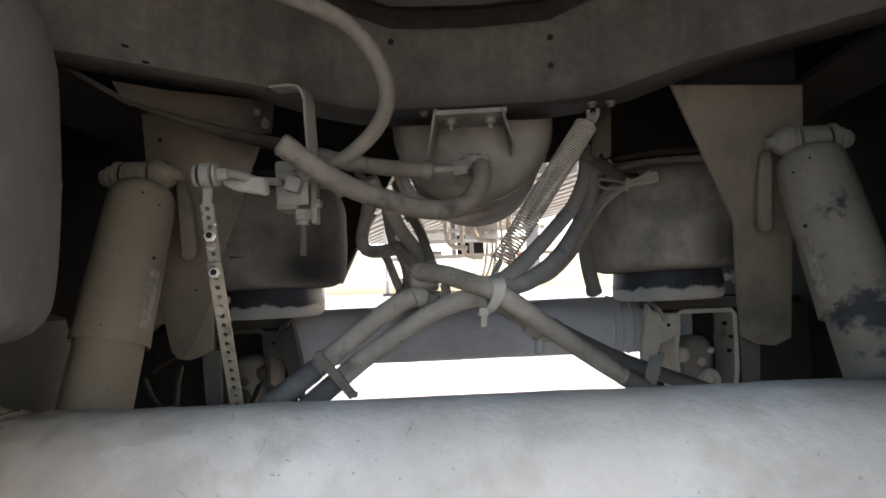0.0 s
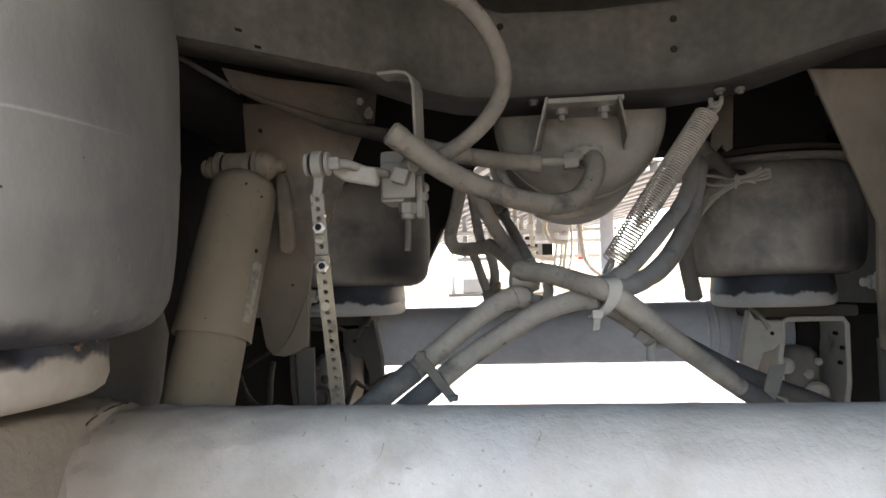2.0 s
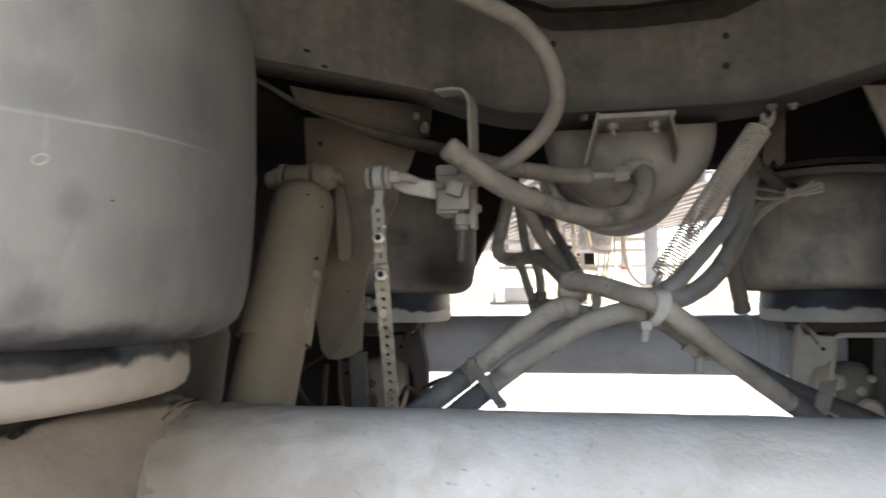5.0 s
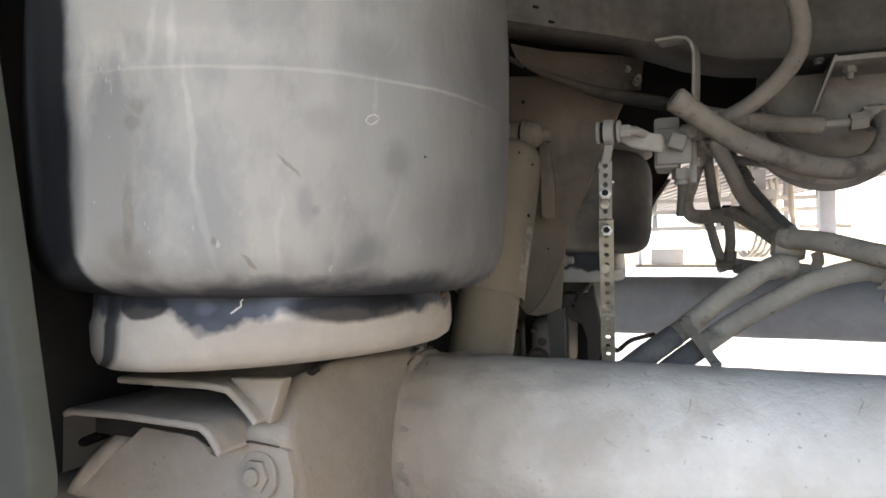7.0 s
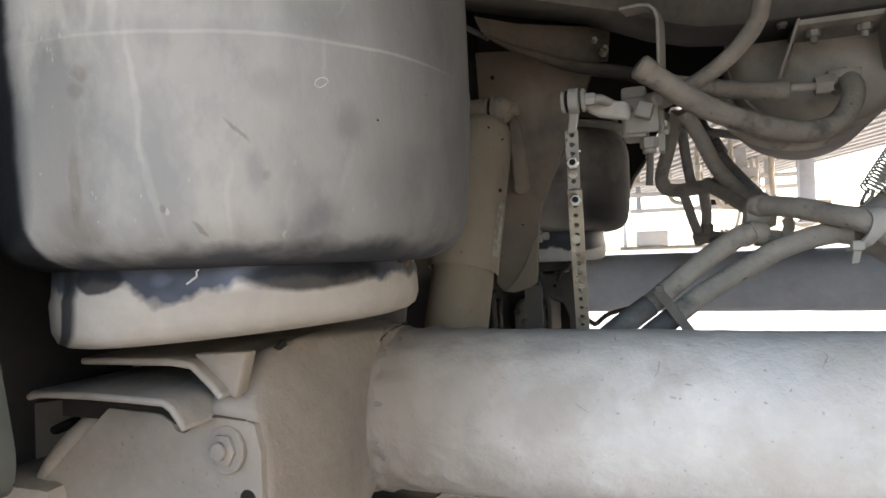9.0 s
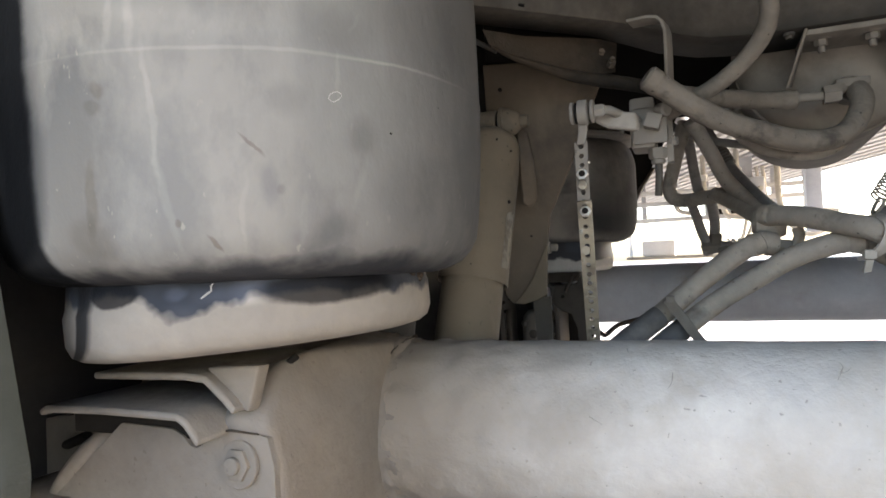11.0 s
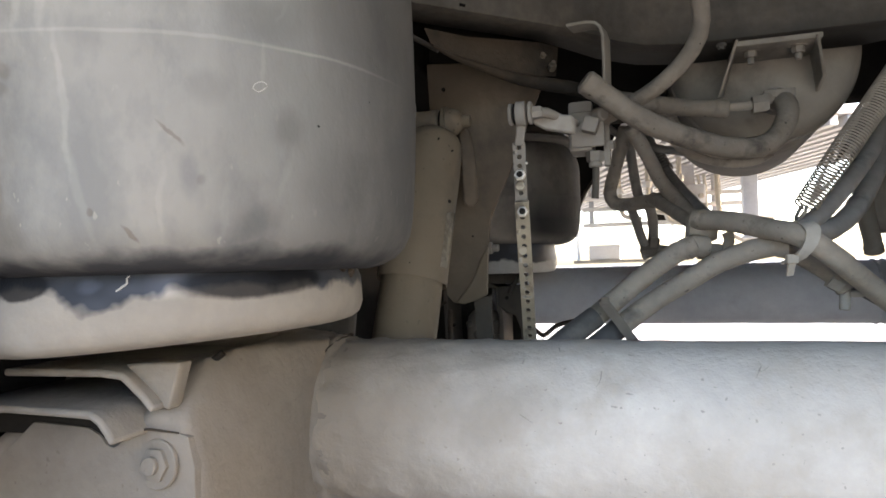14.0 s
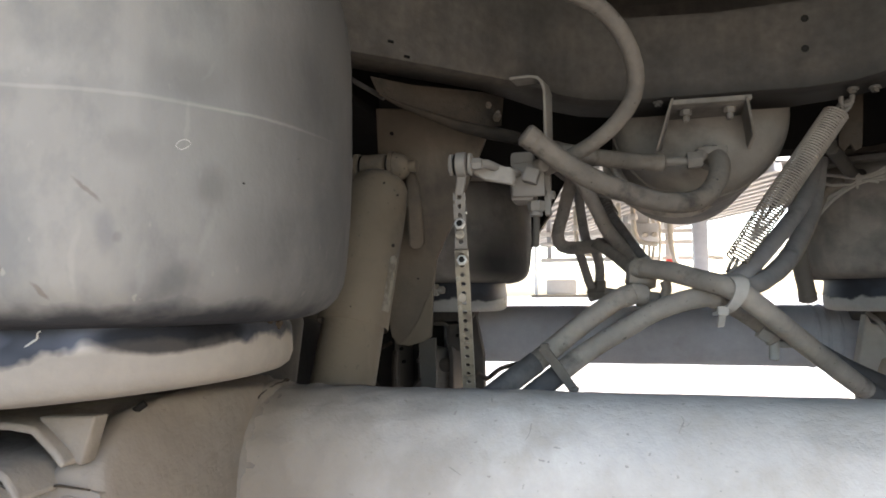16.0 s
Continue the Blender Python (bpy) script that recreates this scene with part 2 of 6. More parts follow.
M_PISTON_FAR = dust_or_shade_line(mat("dark_dusty_piston", (0.34, 0.325, 0.295), (0.26, 0.25, 0.23), 10, 50), 0.745, 0.0025, 0.03, (0.03, 0.03, 0.033), 30.0)


def dust_and_side_shade(m, toward, bare, foot_z):
    """Dusty where it faces toward; painted shade darkens the rest; the foot is rubbed."""
    nt = m.node_tree
    n, l = nt.nodes, nt.links
    b = n["Principled BSDF"]
    tc, ge, sp = n.new("ShaderNodeTexCoord"), n.new("ShaderNodeNewGeometry"), n.new("ShaderNodeSeparateXYZ")
    l.new(tc.outputs["Object"], sp.inputs[0])

    def noise_of(size, stretch=(1, 1, 1)):
        mp = n.new("ShaderNodeMapping")
        mp.inputs["Scale"].default_value = stretch
        l.new(tc.outputs["Object"], mp.inputs[0])
        t = n.new("ShaderNodeTexNoise")
        t.inputs["Scale"].default_value, t.inputs["Detail"].default_value = size, 5
        l.new(mp.outputs[0], t.inputs["Vector"])
        return t.outputs["Fac"]

    def math_node(op, a, c, d=None):
        q = n.new("ShaderNodeMath")
        q.operation = op
        for sock, v in zip(q.inputs, (a, c, d)):
            if v is None:
                continue
            if isinstance(v, (int, float)):
                sock.default_value = v
            else:
                l.new(v, sock)
        return q.outputs[0]

    def ramp(src, lo, hi, a=0.0, c=1.0):
        r = n.new("ShaderNodeMapRange")
        for i, v in zip((1, 2, 3, 4), (lo, hi, a, c)):
            r.inputs[i].default_value = v
        l.new(src, r.inputs[0])
        return r.outputs[0]

    def blend(f, colour):
        x = n.new("ShaderNodeMix")
        x.data_type = "RGBA"
        l.new(f, x.inputs[0])
        l.new(b.inputs["Base Color"].links[0].from_socket, x.inputs[6])
        x.inputs[7].default_value = (*colour, 1)
        l.new(x.outputs[2], b.inputs["Base Color"])

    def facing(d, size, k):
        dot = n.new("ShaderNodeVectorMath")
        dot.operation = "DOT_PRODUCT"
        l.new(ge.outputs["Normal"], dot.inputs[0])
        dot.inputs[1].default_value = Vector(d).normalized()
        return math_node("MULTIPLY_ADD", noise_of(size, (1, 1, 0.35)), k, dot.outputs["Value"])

    # dark band up one side; painted shade where the skin turns away
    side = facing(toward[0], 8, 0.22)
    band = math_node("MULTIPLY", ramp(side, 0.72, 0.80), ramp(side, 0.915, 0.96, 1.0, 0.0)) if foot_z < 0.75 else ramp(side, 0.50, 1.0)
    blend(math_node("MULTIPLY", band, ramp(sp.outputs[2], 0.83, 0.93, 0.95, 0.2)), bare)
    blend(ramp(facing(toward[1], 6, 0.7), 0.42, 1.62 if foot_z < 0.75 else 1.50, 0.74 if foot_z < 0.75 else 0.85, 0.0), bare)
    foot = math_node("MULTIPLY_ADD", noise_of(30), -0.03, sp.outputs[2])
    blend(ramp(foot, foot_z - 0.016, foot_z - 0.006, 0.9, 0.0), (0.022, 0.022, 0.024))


# near bellows: shade on the inner side is put into the colour
dust_and_side_shade(M_BAG, ((-0.82, -0.57, 0), (-0.15, -1, 0)), (0.022, 0.022, 0.021), 0.741)

def stains(m, centre, radius, tones, rows, wander=0.026, size=13.0):
    """Shaped marks on an upright round skin: rows of (way round, height, half length, half width, lean, strength, tone, softness), metres and degrees."""
    nt = m.node_tree
    n, l = nt.nodes, nt.links
    b = n["Principled BSDF"]
    tc, sp = n.new("ShaderNodeTexCoord"), n.new("ShaderNodeSeparateXYZ")
    off = n.new("ShaderNodeVectorMath")
    off.operation = "SUBTRACT"
    off.inputs[1].default_value = (*centre, 0)
    l.new(tc.outputs["Object"], off.inputs[0])
    l.new(off.outputs[0], sp.inputs[0])
    turn, arc, flat = n.new("ShaderNodeMath"), n.new("ShaderNodeMath"), n.new("ShaderNodeCombineXYZ")
    turn.operation, arc.operation = "ARCTAN2", "MULTIPLY"
    l.new(sp.outputs[1], turn.inputs[0])
    l.new(sp.outputs[0], turn.inputs[1])
    l.new(turn.outputs[0], arc.inputs[0])
    arc.inputs[1].default_value = radius
    l.new(arc.outputs[0], flat.inputs[0])
    l.new(sp.outputs[2], flat.inputs[1])
    last = flat.outputs[0]
    for k, w in ((1.0, wander), (5.0, wander * 0.45)):
        t, mul = n.new("ShaderNodeTexNoise"), n.new("ShaderNodeVectorMath")
        t.inputs["Scale"].default_value, t.inputs["Detail"].default_value = size * k, 4
        l.new(flat.outputs[0], t.inputs["Vector"])
        mul.operation = "MULTIPLY_ADD"
        l.new(t.outputs["Color"], mul.inputs[0])
        mul.inputs[1].default_value = (w, w, 0)
        add = n.new("ShaderNodeVectorMath")
        l.new(last, mul.inputs[2])
        add.inputs[1].default_value = (-w / 2, -w / 2, 0)
        l.new(mul.outputs[0], add.inputs[0])
        last = add.outputs[0]
    for u, v, long_half, wide_half, lean, strength, tone, soft in rows:
        mp, size_of, r, x = n.new("ShaderNodeMapping"), n.new("ShaderNodeVectorMath"), n.new("ShaderNodeMapRange"), n.new("ShaderNodeMix")
        mp.vector_type = "TEXTURE"
        mp.inputs["Location"].default_value = (u, v, 0)
        mp.inputs["Rotation"].default_value = (0, 0, radians(lean))
        mp.inputs["Scale"].default_value = (long_half, wide_half, 1)
        l.new(last, mp.inputs[0])
        size_of.operation = "LENGTH"
        l.new(mp.outputs[0], size_of.inputs[0])
        r.interpolation_type = "SMOOTHSTEP"
        for k, w in zip((1, 2, 3, 4), (1 - soft * 0.5, 1 + soft * 0.5, strength, 0.0)):
            r.inputs[k].default_value = w
        l.new(size_of.outputs["Value"], r.inputs[0])
        x.data_type, x.blend_type = "RGBA", "MULTIPLY"
        l.new(r.outputs[0], x.inputs[0])
        l.new(b.inputs["Base Color"].links[0].from_socket, x.inputs[6])
        x.inputs[7].default_value = (*tones[tone], 1)
        l.new(x.outputs[2], b.inputs["Base Color"])


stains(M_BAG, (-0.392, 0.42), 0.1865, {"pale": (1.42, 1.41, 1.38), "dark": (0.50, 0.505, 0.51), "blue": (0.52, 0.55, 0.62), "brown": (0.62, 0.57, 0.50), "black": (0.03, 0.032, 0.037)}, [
    (-0.2319, 0.8335, 0.0319, 0.0019, -86, 0.45, "pale", 1.1),
    (-0.2254, 0.7836, 0.0254, 0.0026, -78, 0.38, "pale", 1.1),
    (-0.2541, 0.8862, 0.0166, 0.0027, -92, 0.45, "pale", 1.1),
    (-0.2414, 0.8852, 0.017, 0.0026, -88, 0.45, "pale", 1.1),
    (-0.2729, 0.8797, 0.009, 0.0024, -81, 0.30, "pale", 1.1),
    (-0.1268, 0.8562, 0.0123, 0.0013, -89, 0.34, "pale", 1.1),
    (-0.0439, 0.7802, 0.04, 0.0081, -99, 0.26, "pale", 1.1),
    (-0.1834, 0.7758, 0.0172, 0.0015, -92, 0.22, "pale", 1.1),
    (-0.1491, 0.767, 0.0201, 0.0024, -94, 0.22, "pale", 1.1),
    (-0.1147, 0.89, 0.0072, 0.0013, -118, 0.22, "pale", 1.1),
    (-0.1105, 0.7964, 0.0159, 0.0024, -106, 0.19, "pale", 1.1),
    (-0.2345, 0.8831, 0.0767, 0.0083, 0, 0.26, "pale", 1.1),
    (-0.1123, 0.8211, 0.0094, 0.0113, 14, 0.42, "dark", 1.2),
    (-0.1691, 0.7898, 0.0104, 0.005, -87, 0.42, "blue", 1.2),
    (-0.1626, 0.7871, 0.0029, 0.0021, -80, 0.42, "dark", 1.2),
    (-0.1291, 0.7637, 0.0149, 0.009, 30, 0.42, "dark", 1.2),
    (-0.1587, 0.8395, 0.0088, 0.0086, -11, 0.30, "dark", 1.2),
    (-0.2624, 0.8454, 0.0054, 0.0038, -76, 0.45, "brown", 0.8),
    (-0.2669, 0.8353, 0.005, 0.0038, -24, 0.35, "brown", 0.8),
    (-0.2708, 0.7845, 0.0206, 0.0035, -95, 0.5, "brown", 0.8),
    (-0.2731, 0.763, 0.0142, 0.0107, -15, 0.4, "brown", 0.9),
    (-0.0511, 0.8967, 0.0472, 0.0292, -6, 0.34, "dark", 1.2),
    (-0.07, 0.787, 0.0279, 0.0232, 46, 0.30, "dark", 1.2),
    (-0.1279, 0.8833, 0.0209, 0.0131, -3, 0.34, "dark", 1.2),
    (-0.2583, 0.881, 0.0185, 0.0081, -16, 0.30, "dark", 1.2),
    (-0.075, 0.7446, 0.0389, 0.005, -178, 0.42, "dark", 1.2),
    (-0.2196, 0.7709, 0.0024, 0.0021, -53, 0.55, "brown", 0.6),
    (-0.285, 0.82, 0.11, 0.030, 90, 0.45, "brown", 1.4),
    (-0.178, 0.812, 0.008, 0.0012, -50, 0.7, "brown", 0.8),
    (-0.200, 0.759, 0.005, 0.0012, -50, 0.7, "brown", 0.8),
    # near-black band over the whole outer side
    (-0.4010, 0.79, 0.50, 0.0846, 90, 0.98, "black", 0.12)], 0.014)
stains(M_BAG, (-0.392, 0.42), 0.1865, {"pale": (1.36, 1.35, 1.32)}, [(-0.160, 0.8672, 0.130, 0.0011, 0, 0.55, "pale", 1.3), (-0.070, 0.8670, 0.045, 0.0010, 0, 0.6, "pale", 1.2)], 0.0025, 34.0)
# black rows are bare plastic; pale rows paint its bluish gloss
stains(M_PISTON, (-0.391, 0.415), 0.14, {"black": (0.10, 0.10, 0.11), "pale": (2.4, 2.5, 2.7)}, [(-0.2298, 0.7315, 0.022, 0.0095, 0, 0.95, "black", 0.25), (-0.082, 0.7310, 0.050, 0.0105, 2, 0.93, "black", 0.4), (-0.1818, 0.7310, 0.007, 0.004, 10, 0.60, "pale", 1.1), (-0.140, 0.7290, 0.022, 0.006, 0, 0.41, "pale", 1.1)], 0.004, 40.0)


# far bellows: the sides turned away carry their shade in the colour
dust_and_side_shade(M_BAG_DARK, ((0.9, -0.45, 0), (-0.35, -0.94, 0)), (0.02, 0.02, 0.02), 0.772)


def weld_dirt(m, near, far, colour):
    """Brown dirt that thickens from near to far along the axle, either way from the middle."""
    nt = m.node_tree
    n, l = nt.nodes, nt.links
    b = n["Principled BSDF"]
    tc, sp, t = n.new("ShaderNodeTexCoord"), n.new("ShaderNodeSeparateXYZ"), n.new("ShaderNodeTexNoise")
    l.new(tc.outputs["Object"], sp.inputs[0])
    l.new(tc.outputs["Object"], t.inputs["Vector"])
    t.inputs["Scale"].default_value, t.inputs["Detail"].default_value = 11, 6
    last = sp.outputs[0]
    for op, v in (("SUBTRACT", 0.125), ("ABSOLUTE", 0)):
        q = n.new("ShaderNodeMath")
        q.operation = op
        l.new(last, q.inputs[0])
        q.inputs[1].default_value = v
        last = q.outputs[0]
    q = n.new("ShaderNodeMath")
    q.operation = "MULTIPLY_ADD"
    l.new(t.outputs["Fac"], q.inputs[0])
    q.inputs[1].default_value = 0.30
    l.new(last, q.inputs[2])
    r = n.new("ShaderNodeMapRange")
    r.inputs[1].default_value, r.inputs[2].default_value = near + 0.15, far + 0.15
    l.new(q.outputs[0], r.inputs[0])
    x = n.new("ShaderNodeMix")
    x.data_type = "RGBA"
    l.new(r.outputs[0], x.inputs[0])
    l.new(b.inputs["Base Color"].links[0].from_socket, x.inputs[6])
    x.inputs[7].default_value = (*colour, 1)
    l.new(x.outputs[2], b.inputs["Base Color"])


def side_band(m, d, lo, hi, colour):
    """A dark strip up one side: where the surface turns from lo to hi towards d."""
    nt = m.node_tree
    n, l = nt.nodes, nt.links
    b = n["Principled BSDF"]
    ge, dot, q = n.new("ShaderNodeNewGeometry"), n.new("ShaderNodeVectorMath"), n.new("ShaderNodeMath")
    dot.operation, q.operation = "DOT_PRODUCT", "MULTIPLY"
    l.new(ge.outputs["Normal"], dot.inputs[0])
    dot.inputs[1].default_value = Vector(d).normalized()
    for i, (a, c, e, f) in enumerate(((lo - 0.03, lo + 0.03, 0, 0.92), (hi - 0.012, hi + 0.012, 1, 0))):
        r = n.new("ShaderNodeMapRange")
        for k, v in zip((1, 2, 3, 4), (a, c, e, f)):
            r.inputs[k].default_value = v
        l.new(dot.outputs["Value"], r.inputs[0])
        l.new(r.outputs[0], q.inputs[i])
    x = n.new("ShaderNodeMix")
    x.data_type = "RGBA"
    l.new(q.outputs[0], x.inputs[0])
    l.new(b.inputs["Base Color"].links[0].from_socket, x.inputs[6])
    x.inputs[7].default_value = (*colour, 1)
    l.new(x.outputs[2], b.inputs["Base Color"])


side_band(M_PISTON, (-1, 0, 0), 0.215, 0.345, (0.008, 0.008, 0.008))
weld_dirt(M_AXLE, 0.17, 0.44, (0.172, 0.145, 0.113))


# ---- mesh helpers ----
def thing(name, at, label, category, group="", kind=""):
    ob = new(name)
    ob.location = at
    ob.empty_display_size = 0.05
    return tagged(ob, label, category, group, kind)


def finish(bm, name, material, smooth=True):
    me = bpy.data.meshes.new(name)
    bmesh.ops.recalc_face_normals(bm, faces=bm.faces)
    bm.to_mesh(me)
    bm.free()
    me.materials.append(material)
    if smooth:
        me.shade_smooth()
        me.set_sharp_from_angle(angle=radians(38))
    return me


def part(name, bm, material, parent, label=""):
    """Links a bmesh, given in world metres, as one mesh under a thing or a part."""
    ob = new(name, finish(bm, name, material))
    if parent is not None:
        ob.parent = parent
        if parent.type == "EMPTY":
            ob.matrix_parent_inverse = Matrix.Translation(-parent.location)
    return tagged(ob, label)


def soften(ob, w):
    """Rounds the edges of a bent or cut plate."""
    bv = ob.modifiers.new("worn", "BEVEL")
    bv.width, bv.segments, bv.limit_method, bv.angle_limit = w, 3, "ANGLE", radians(40)
    return ob


def alone(name, bm, material, label, category, group="", kind=""):
    ob = new(name, finish(bm, name, material))
    return tagged(ob, label, category, group, kind)


def box(bm, lo, hi, bevel=0.0, m=None):
    r = bmesh.ops.create_cube(bm, size=1.0)
    vs = r["verts"]
    lo, hi = Vector(lo), Vector(hi)
    for v in vs:
        v.co = Vector([lo[i] + (v.co[i] + 0.5) * (hi[i] - lo[i]) for i in range(3)])
    if bevel:
        es = list({ed for v in vs for ed in v.link_edges})
        r2 = bmesh.ops.bevel(bm, geom=es, offset=bevel, segments=2, affect="EDGES", profile=0.6)
        vs = list({v for f in r2["faces"] for v in f.verts} | {v for v in vs if v.is_valid})
    if m is not None:
        bmesh.ops.transform(bm, matrix=m, verts=vs)
    return bm


def frame_of(d):
    d = Vector(d).normalized()
    up = Vector((0, 0, 1)) if abs(d.z) < 0.95 else Vector((0, 1, 0))
    s = d.cross(up).normalized()
    return s, d.cross(s).normalized(), d


def lathe(bm, p, d, profile, n=32, wob=0.0):
    """Turns (distance along d, radius) rows about the line from p along d."""
    s, u, d = frame_of(d)
    p = Vector(p)
    rings = []
    for k, r in profile:
        ring = []
        for i in range(n):
            a = 2 * math.pi * i / n
            rr = r
            if wob:
                q = Vector((math.cos(a) * 2.5, math.sin(a) * 2.5, k * 14))
                rr += wob * noise.noise(q)
            ring.append(bm.verts.new(p + d * k + (s * math.cos(a) + u * math.sin(a)) * max(rr, 1e-4)))
        rings.append(ring)
    for a, b in zip(rings, rings[1:]):
        for i in range(n):
            bm.faces.new((a[i], a[(i + 1) % n], b[(i + 1) % n], b[i]))
    bm.faces.new(rings[0])
    bm.faces.new(rings[-1])
    return bm


def rod(bm, p, q, r, n=16, edge=0.12):
    p, q = Vector(p), Vector(q)
    L = (q - p).length
    e = min(r * edge * 2, L * 0.2)
    return lathe(bm, p, q - p, [(0, r - e), (e, r), (L - e, r), (L, r - e)], n)


def hexa(bm, p, d, r, h):
    return lathe(bm, p, d, [(0, r), (h * 0.8, r), (h, r * 0.86)], 6)


def spline(pts, step=0.012):
    """A smooth curve through the points (Catmull-Rom)."""
    P = [Vector(p) for p in pts]
    P = [P[0] * 2 - P[1]] + P + [P[-1] * 2 - P[-2]]
    out = []
    for a, b, c, d in zip(P, P[1:], P[2:], P[3:]):
        k = max(2, int((c - b).length / step))
        for i in range(k):
            t = i / k
            out.append(0.5 * ((2 * b) + (c - a) * t + (2 * a - 5 * b + 4 * c - d) * t * t + (3 * b - a - 3 * c + d) * t ** 3))
    out.append(P[-2])
    return out


def tube(bm, pts, r, n=12, wob=0.0, smooth=True, step=0.012, flat=1.0):
    """A hose or bar swept along the points; r is one radius or one for each point's share of the length."""
    L = spline(pts, step) if smooth else [Vector(p) for p in pts]
    s, u, d = frame_of(L[1] - L[0])
    rings = []
    for i, p in enumerate(L):
        d = (L[min(i + 1, len(L) - 1)] - L[max(i - 1, 0)]).normalized()
        s = (s - d * s.dot(d)).normalized()
        u = d.cross(s)
        rad = r if isinstance(r, (int, float)) else r(i / (len(L) - 1))
        if wob:
            rad *= 1 + wob * noise.noise(p * 40)
        rings.append([bm.verts.new(p + (s * math.cos(2 * math.pi * k / n) + u * math.sin(2 * math.pi * k / n) * flat) * rad) for k in range(n)])
    for a, b in zip(rings, rings[1:]):
        for i in range(n):
            bm.faces.new((a[i], a[(i + 1) % n], b[(i + 1) % n], b[i]))
    bm.faces.new(rings[0])
    bm.faces.new(rings[-1])
    return bm


def plate(bm, pts, d, bevel=0.0):
    """A flat polygon given by its corners, thickened along the vector d."""
    vs = [bm.verts.new(p) for p in pts]
    f = bm.faces.new(vs)
    r = bmesh.ops.extrude_face_region(bm, geom=[f])
    nv = [v for v in r["geom"] if isinstance(v, bmesh.types.BMVert)]
    bmesh.ops.translate(bm, verts=nv, vec=Vector(d))
    if bevel:
        es = list({ed for v in vs + nv for ed in v.link_edges})
        bmesh.ops.bevel(bm, geom=es, offset=bevel, segments=2, affect="EDGES", profile=0.6)
    return bm


def rounded(poly, r, n=4):
    """Rounds the corners of a flat polygon of 2D points."""
    out = []
    for i, p in enumerate(poly):
        p, a, b = Vector(p), Vector(poly[i - 1]), Vector(poly[(i + 1) % len(poly)])
        da, db = (a - p), (b - p)
        k = min(r, da.length * 0.45, db.length * 0.45)
        pa, pb = p + da.normalized() * k, p + db.normalized() * k
        for j in range(n + 1):
            t = j / n
            out.append((1 - t) ** 2 * pa + 2 * t * (1 - t) * p + t * t * pb)
    return out


def strip(bm, pts, w, t):
    """A bent flat bar: the centre line pts, width vector w, thickness t."""
    P = [Vector(p) for p in pts]
    w = Vector(w)
    rows = []
    for i, p in enumerate(P):
        d = (P[min(i + 1, len(P) - 1)] - P[max(i - 1, 0)]).normalized()
        n = d.cross(w).normalized() * (t / 2)
        rows.append([bm.verts.new(p + a) for a in (w / 2 + n, -w / 2 + n, -w / 2 - n, w / 2 - n)])
    for a, b in zip(rows, rows[1:]):
        for i in range(4):
            bm.faces.new((a[i], a[(i + 1) % 4], b[(i + 1) % 4], b[i]))
    bm.faces.new(rows[0])
    bm.faces.new(rows[-1])
    return bm


def B():
    return bmesh.new()


def bolt(parent, p, d, r, h, washer=True, shank=0.0, material=None, name="bolt"):
    material = material or M_STEEL
    p, d = Vector(p), Vector(d).normalized()
    bm = B()
    hexa(bm, p, d, r, h)
    if shank:
        rod(bm, p + d * h, p + d * (h + shank), r * 0.55, 12)
    ob = part(name, bm, material, parent)
    if washer:
        part("washer", rod(B(), p - d * 0.003, p + d * 0.001, r * 1.45, 20), material, ob)
    return ob


CX = 0.125  # the trailer's middle line
AXLE = (0.611, 0.579)  # rear axle, y and z
GROUND = 0.086
FAR = (1.64, 0.656)  # front axle

# ---- the large structure ----
bm = B()
bmesh.ops.create_grid(bm, x_segments=60, y_segments=60, size=250)
bmesh.ops.translate(bm, verts=bm.verts, vec=(0, 0, GROUND))
alone("ground", bm, M_GROUND, "pale dry dirt yard, sunlit and dusty", "ground", kind="structure")

random.seed(7)
bm = B()
for i in range(220):
    x, y, r = random.uniform(-1.4, 1.8), random.uniform(2.3, 6.0), random.uniform(0.003, 0.008)
    vs = bmesh.ops.create_icosphere(bm, subdivisions=1, radius=r)["verts"]
    sq = random.uniform(0.45, 0.8)
    for v in vs:
        v.co = Vector((v.co.x * random.uniform(0.8, 1.3) + x, v.co.y * random.uniform(0.8, 1.3) + y, v.co.z * sq + GROUND + r * 0.2))
alone("gravel", bm, M_STONE, "loose grey gravel scattered on the dirt", "gravel", kind="stuff")

# trailer floor over the axles
bm = B()
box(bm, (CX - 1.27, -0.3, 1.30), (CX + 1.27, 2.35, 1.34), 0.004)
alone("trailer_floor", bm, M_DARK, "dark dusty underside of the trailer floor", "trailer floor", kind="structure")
# slatted deck of the vehicle ahead, which stands turned to the left
DECK = Vector((-0.348, 0.937, 0))
ACROSS = Vector((-0.937, -0.348, 0))
DECK_EDGE = Vector((0.90, 3.97, 0))
deck_m = Matrix(((ACROSS.x, DECK.x, 0, DECK_EDGE.x), (ACROSS.y, DECK.y, 0, DECK_EDGE.y), (0, 0, 1, 0), (0, 0, 0, 1)))
alone("deck", box(B(), (0.0, -1.15, 1.262), (1.85, 2.6, 1.30), 0.004, deck_m), M_SLAT, "pale slatted deck of the vehicle ahead seen from below", "deck", kind="structure")
slat_mesh = finish(box(B(), (0.0, -1.14, 1.222), (0.034, 2.58, 1.261), 0.004), "floor_slat", M_SLAT)
for i in range(26):
    ob = tagged(new("floor_slat", slat_mesh), "pale steel slat under the deck ahead", "floor slat", "slats under the deck")
    ob.matrix_world = deck_m @ Matrix.Translation((0.02 + i * 0.07, 0, 0))


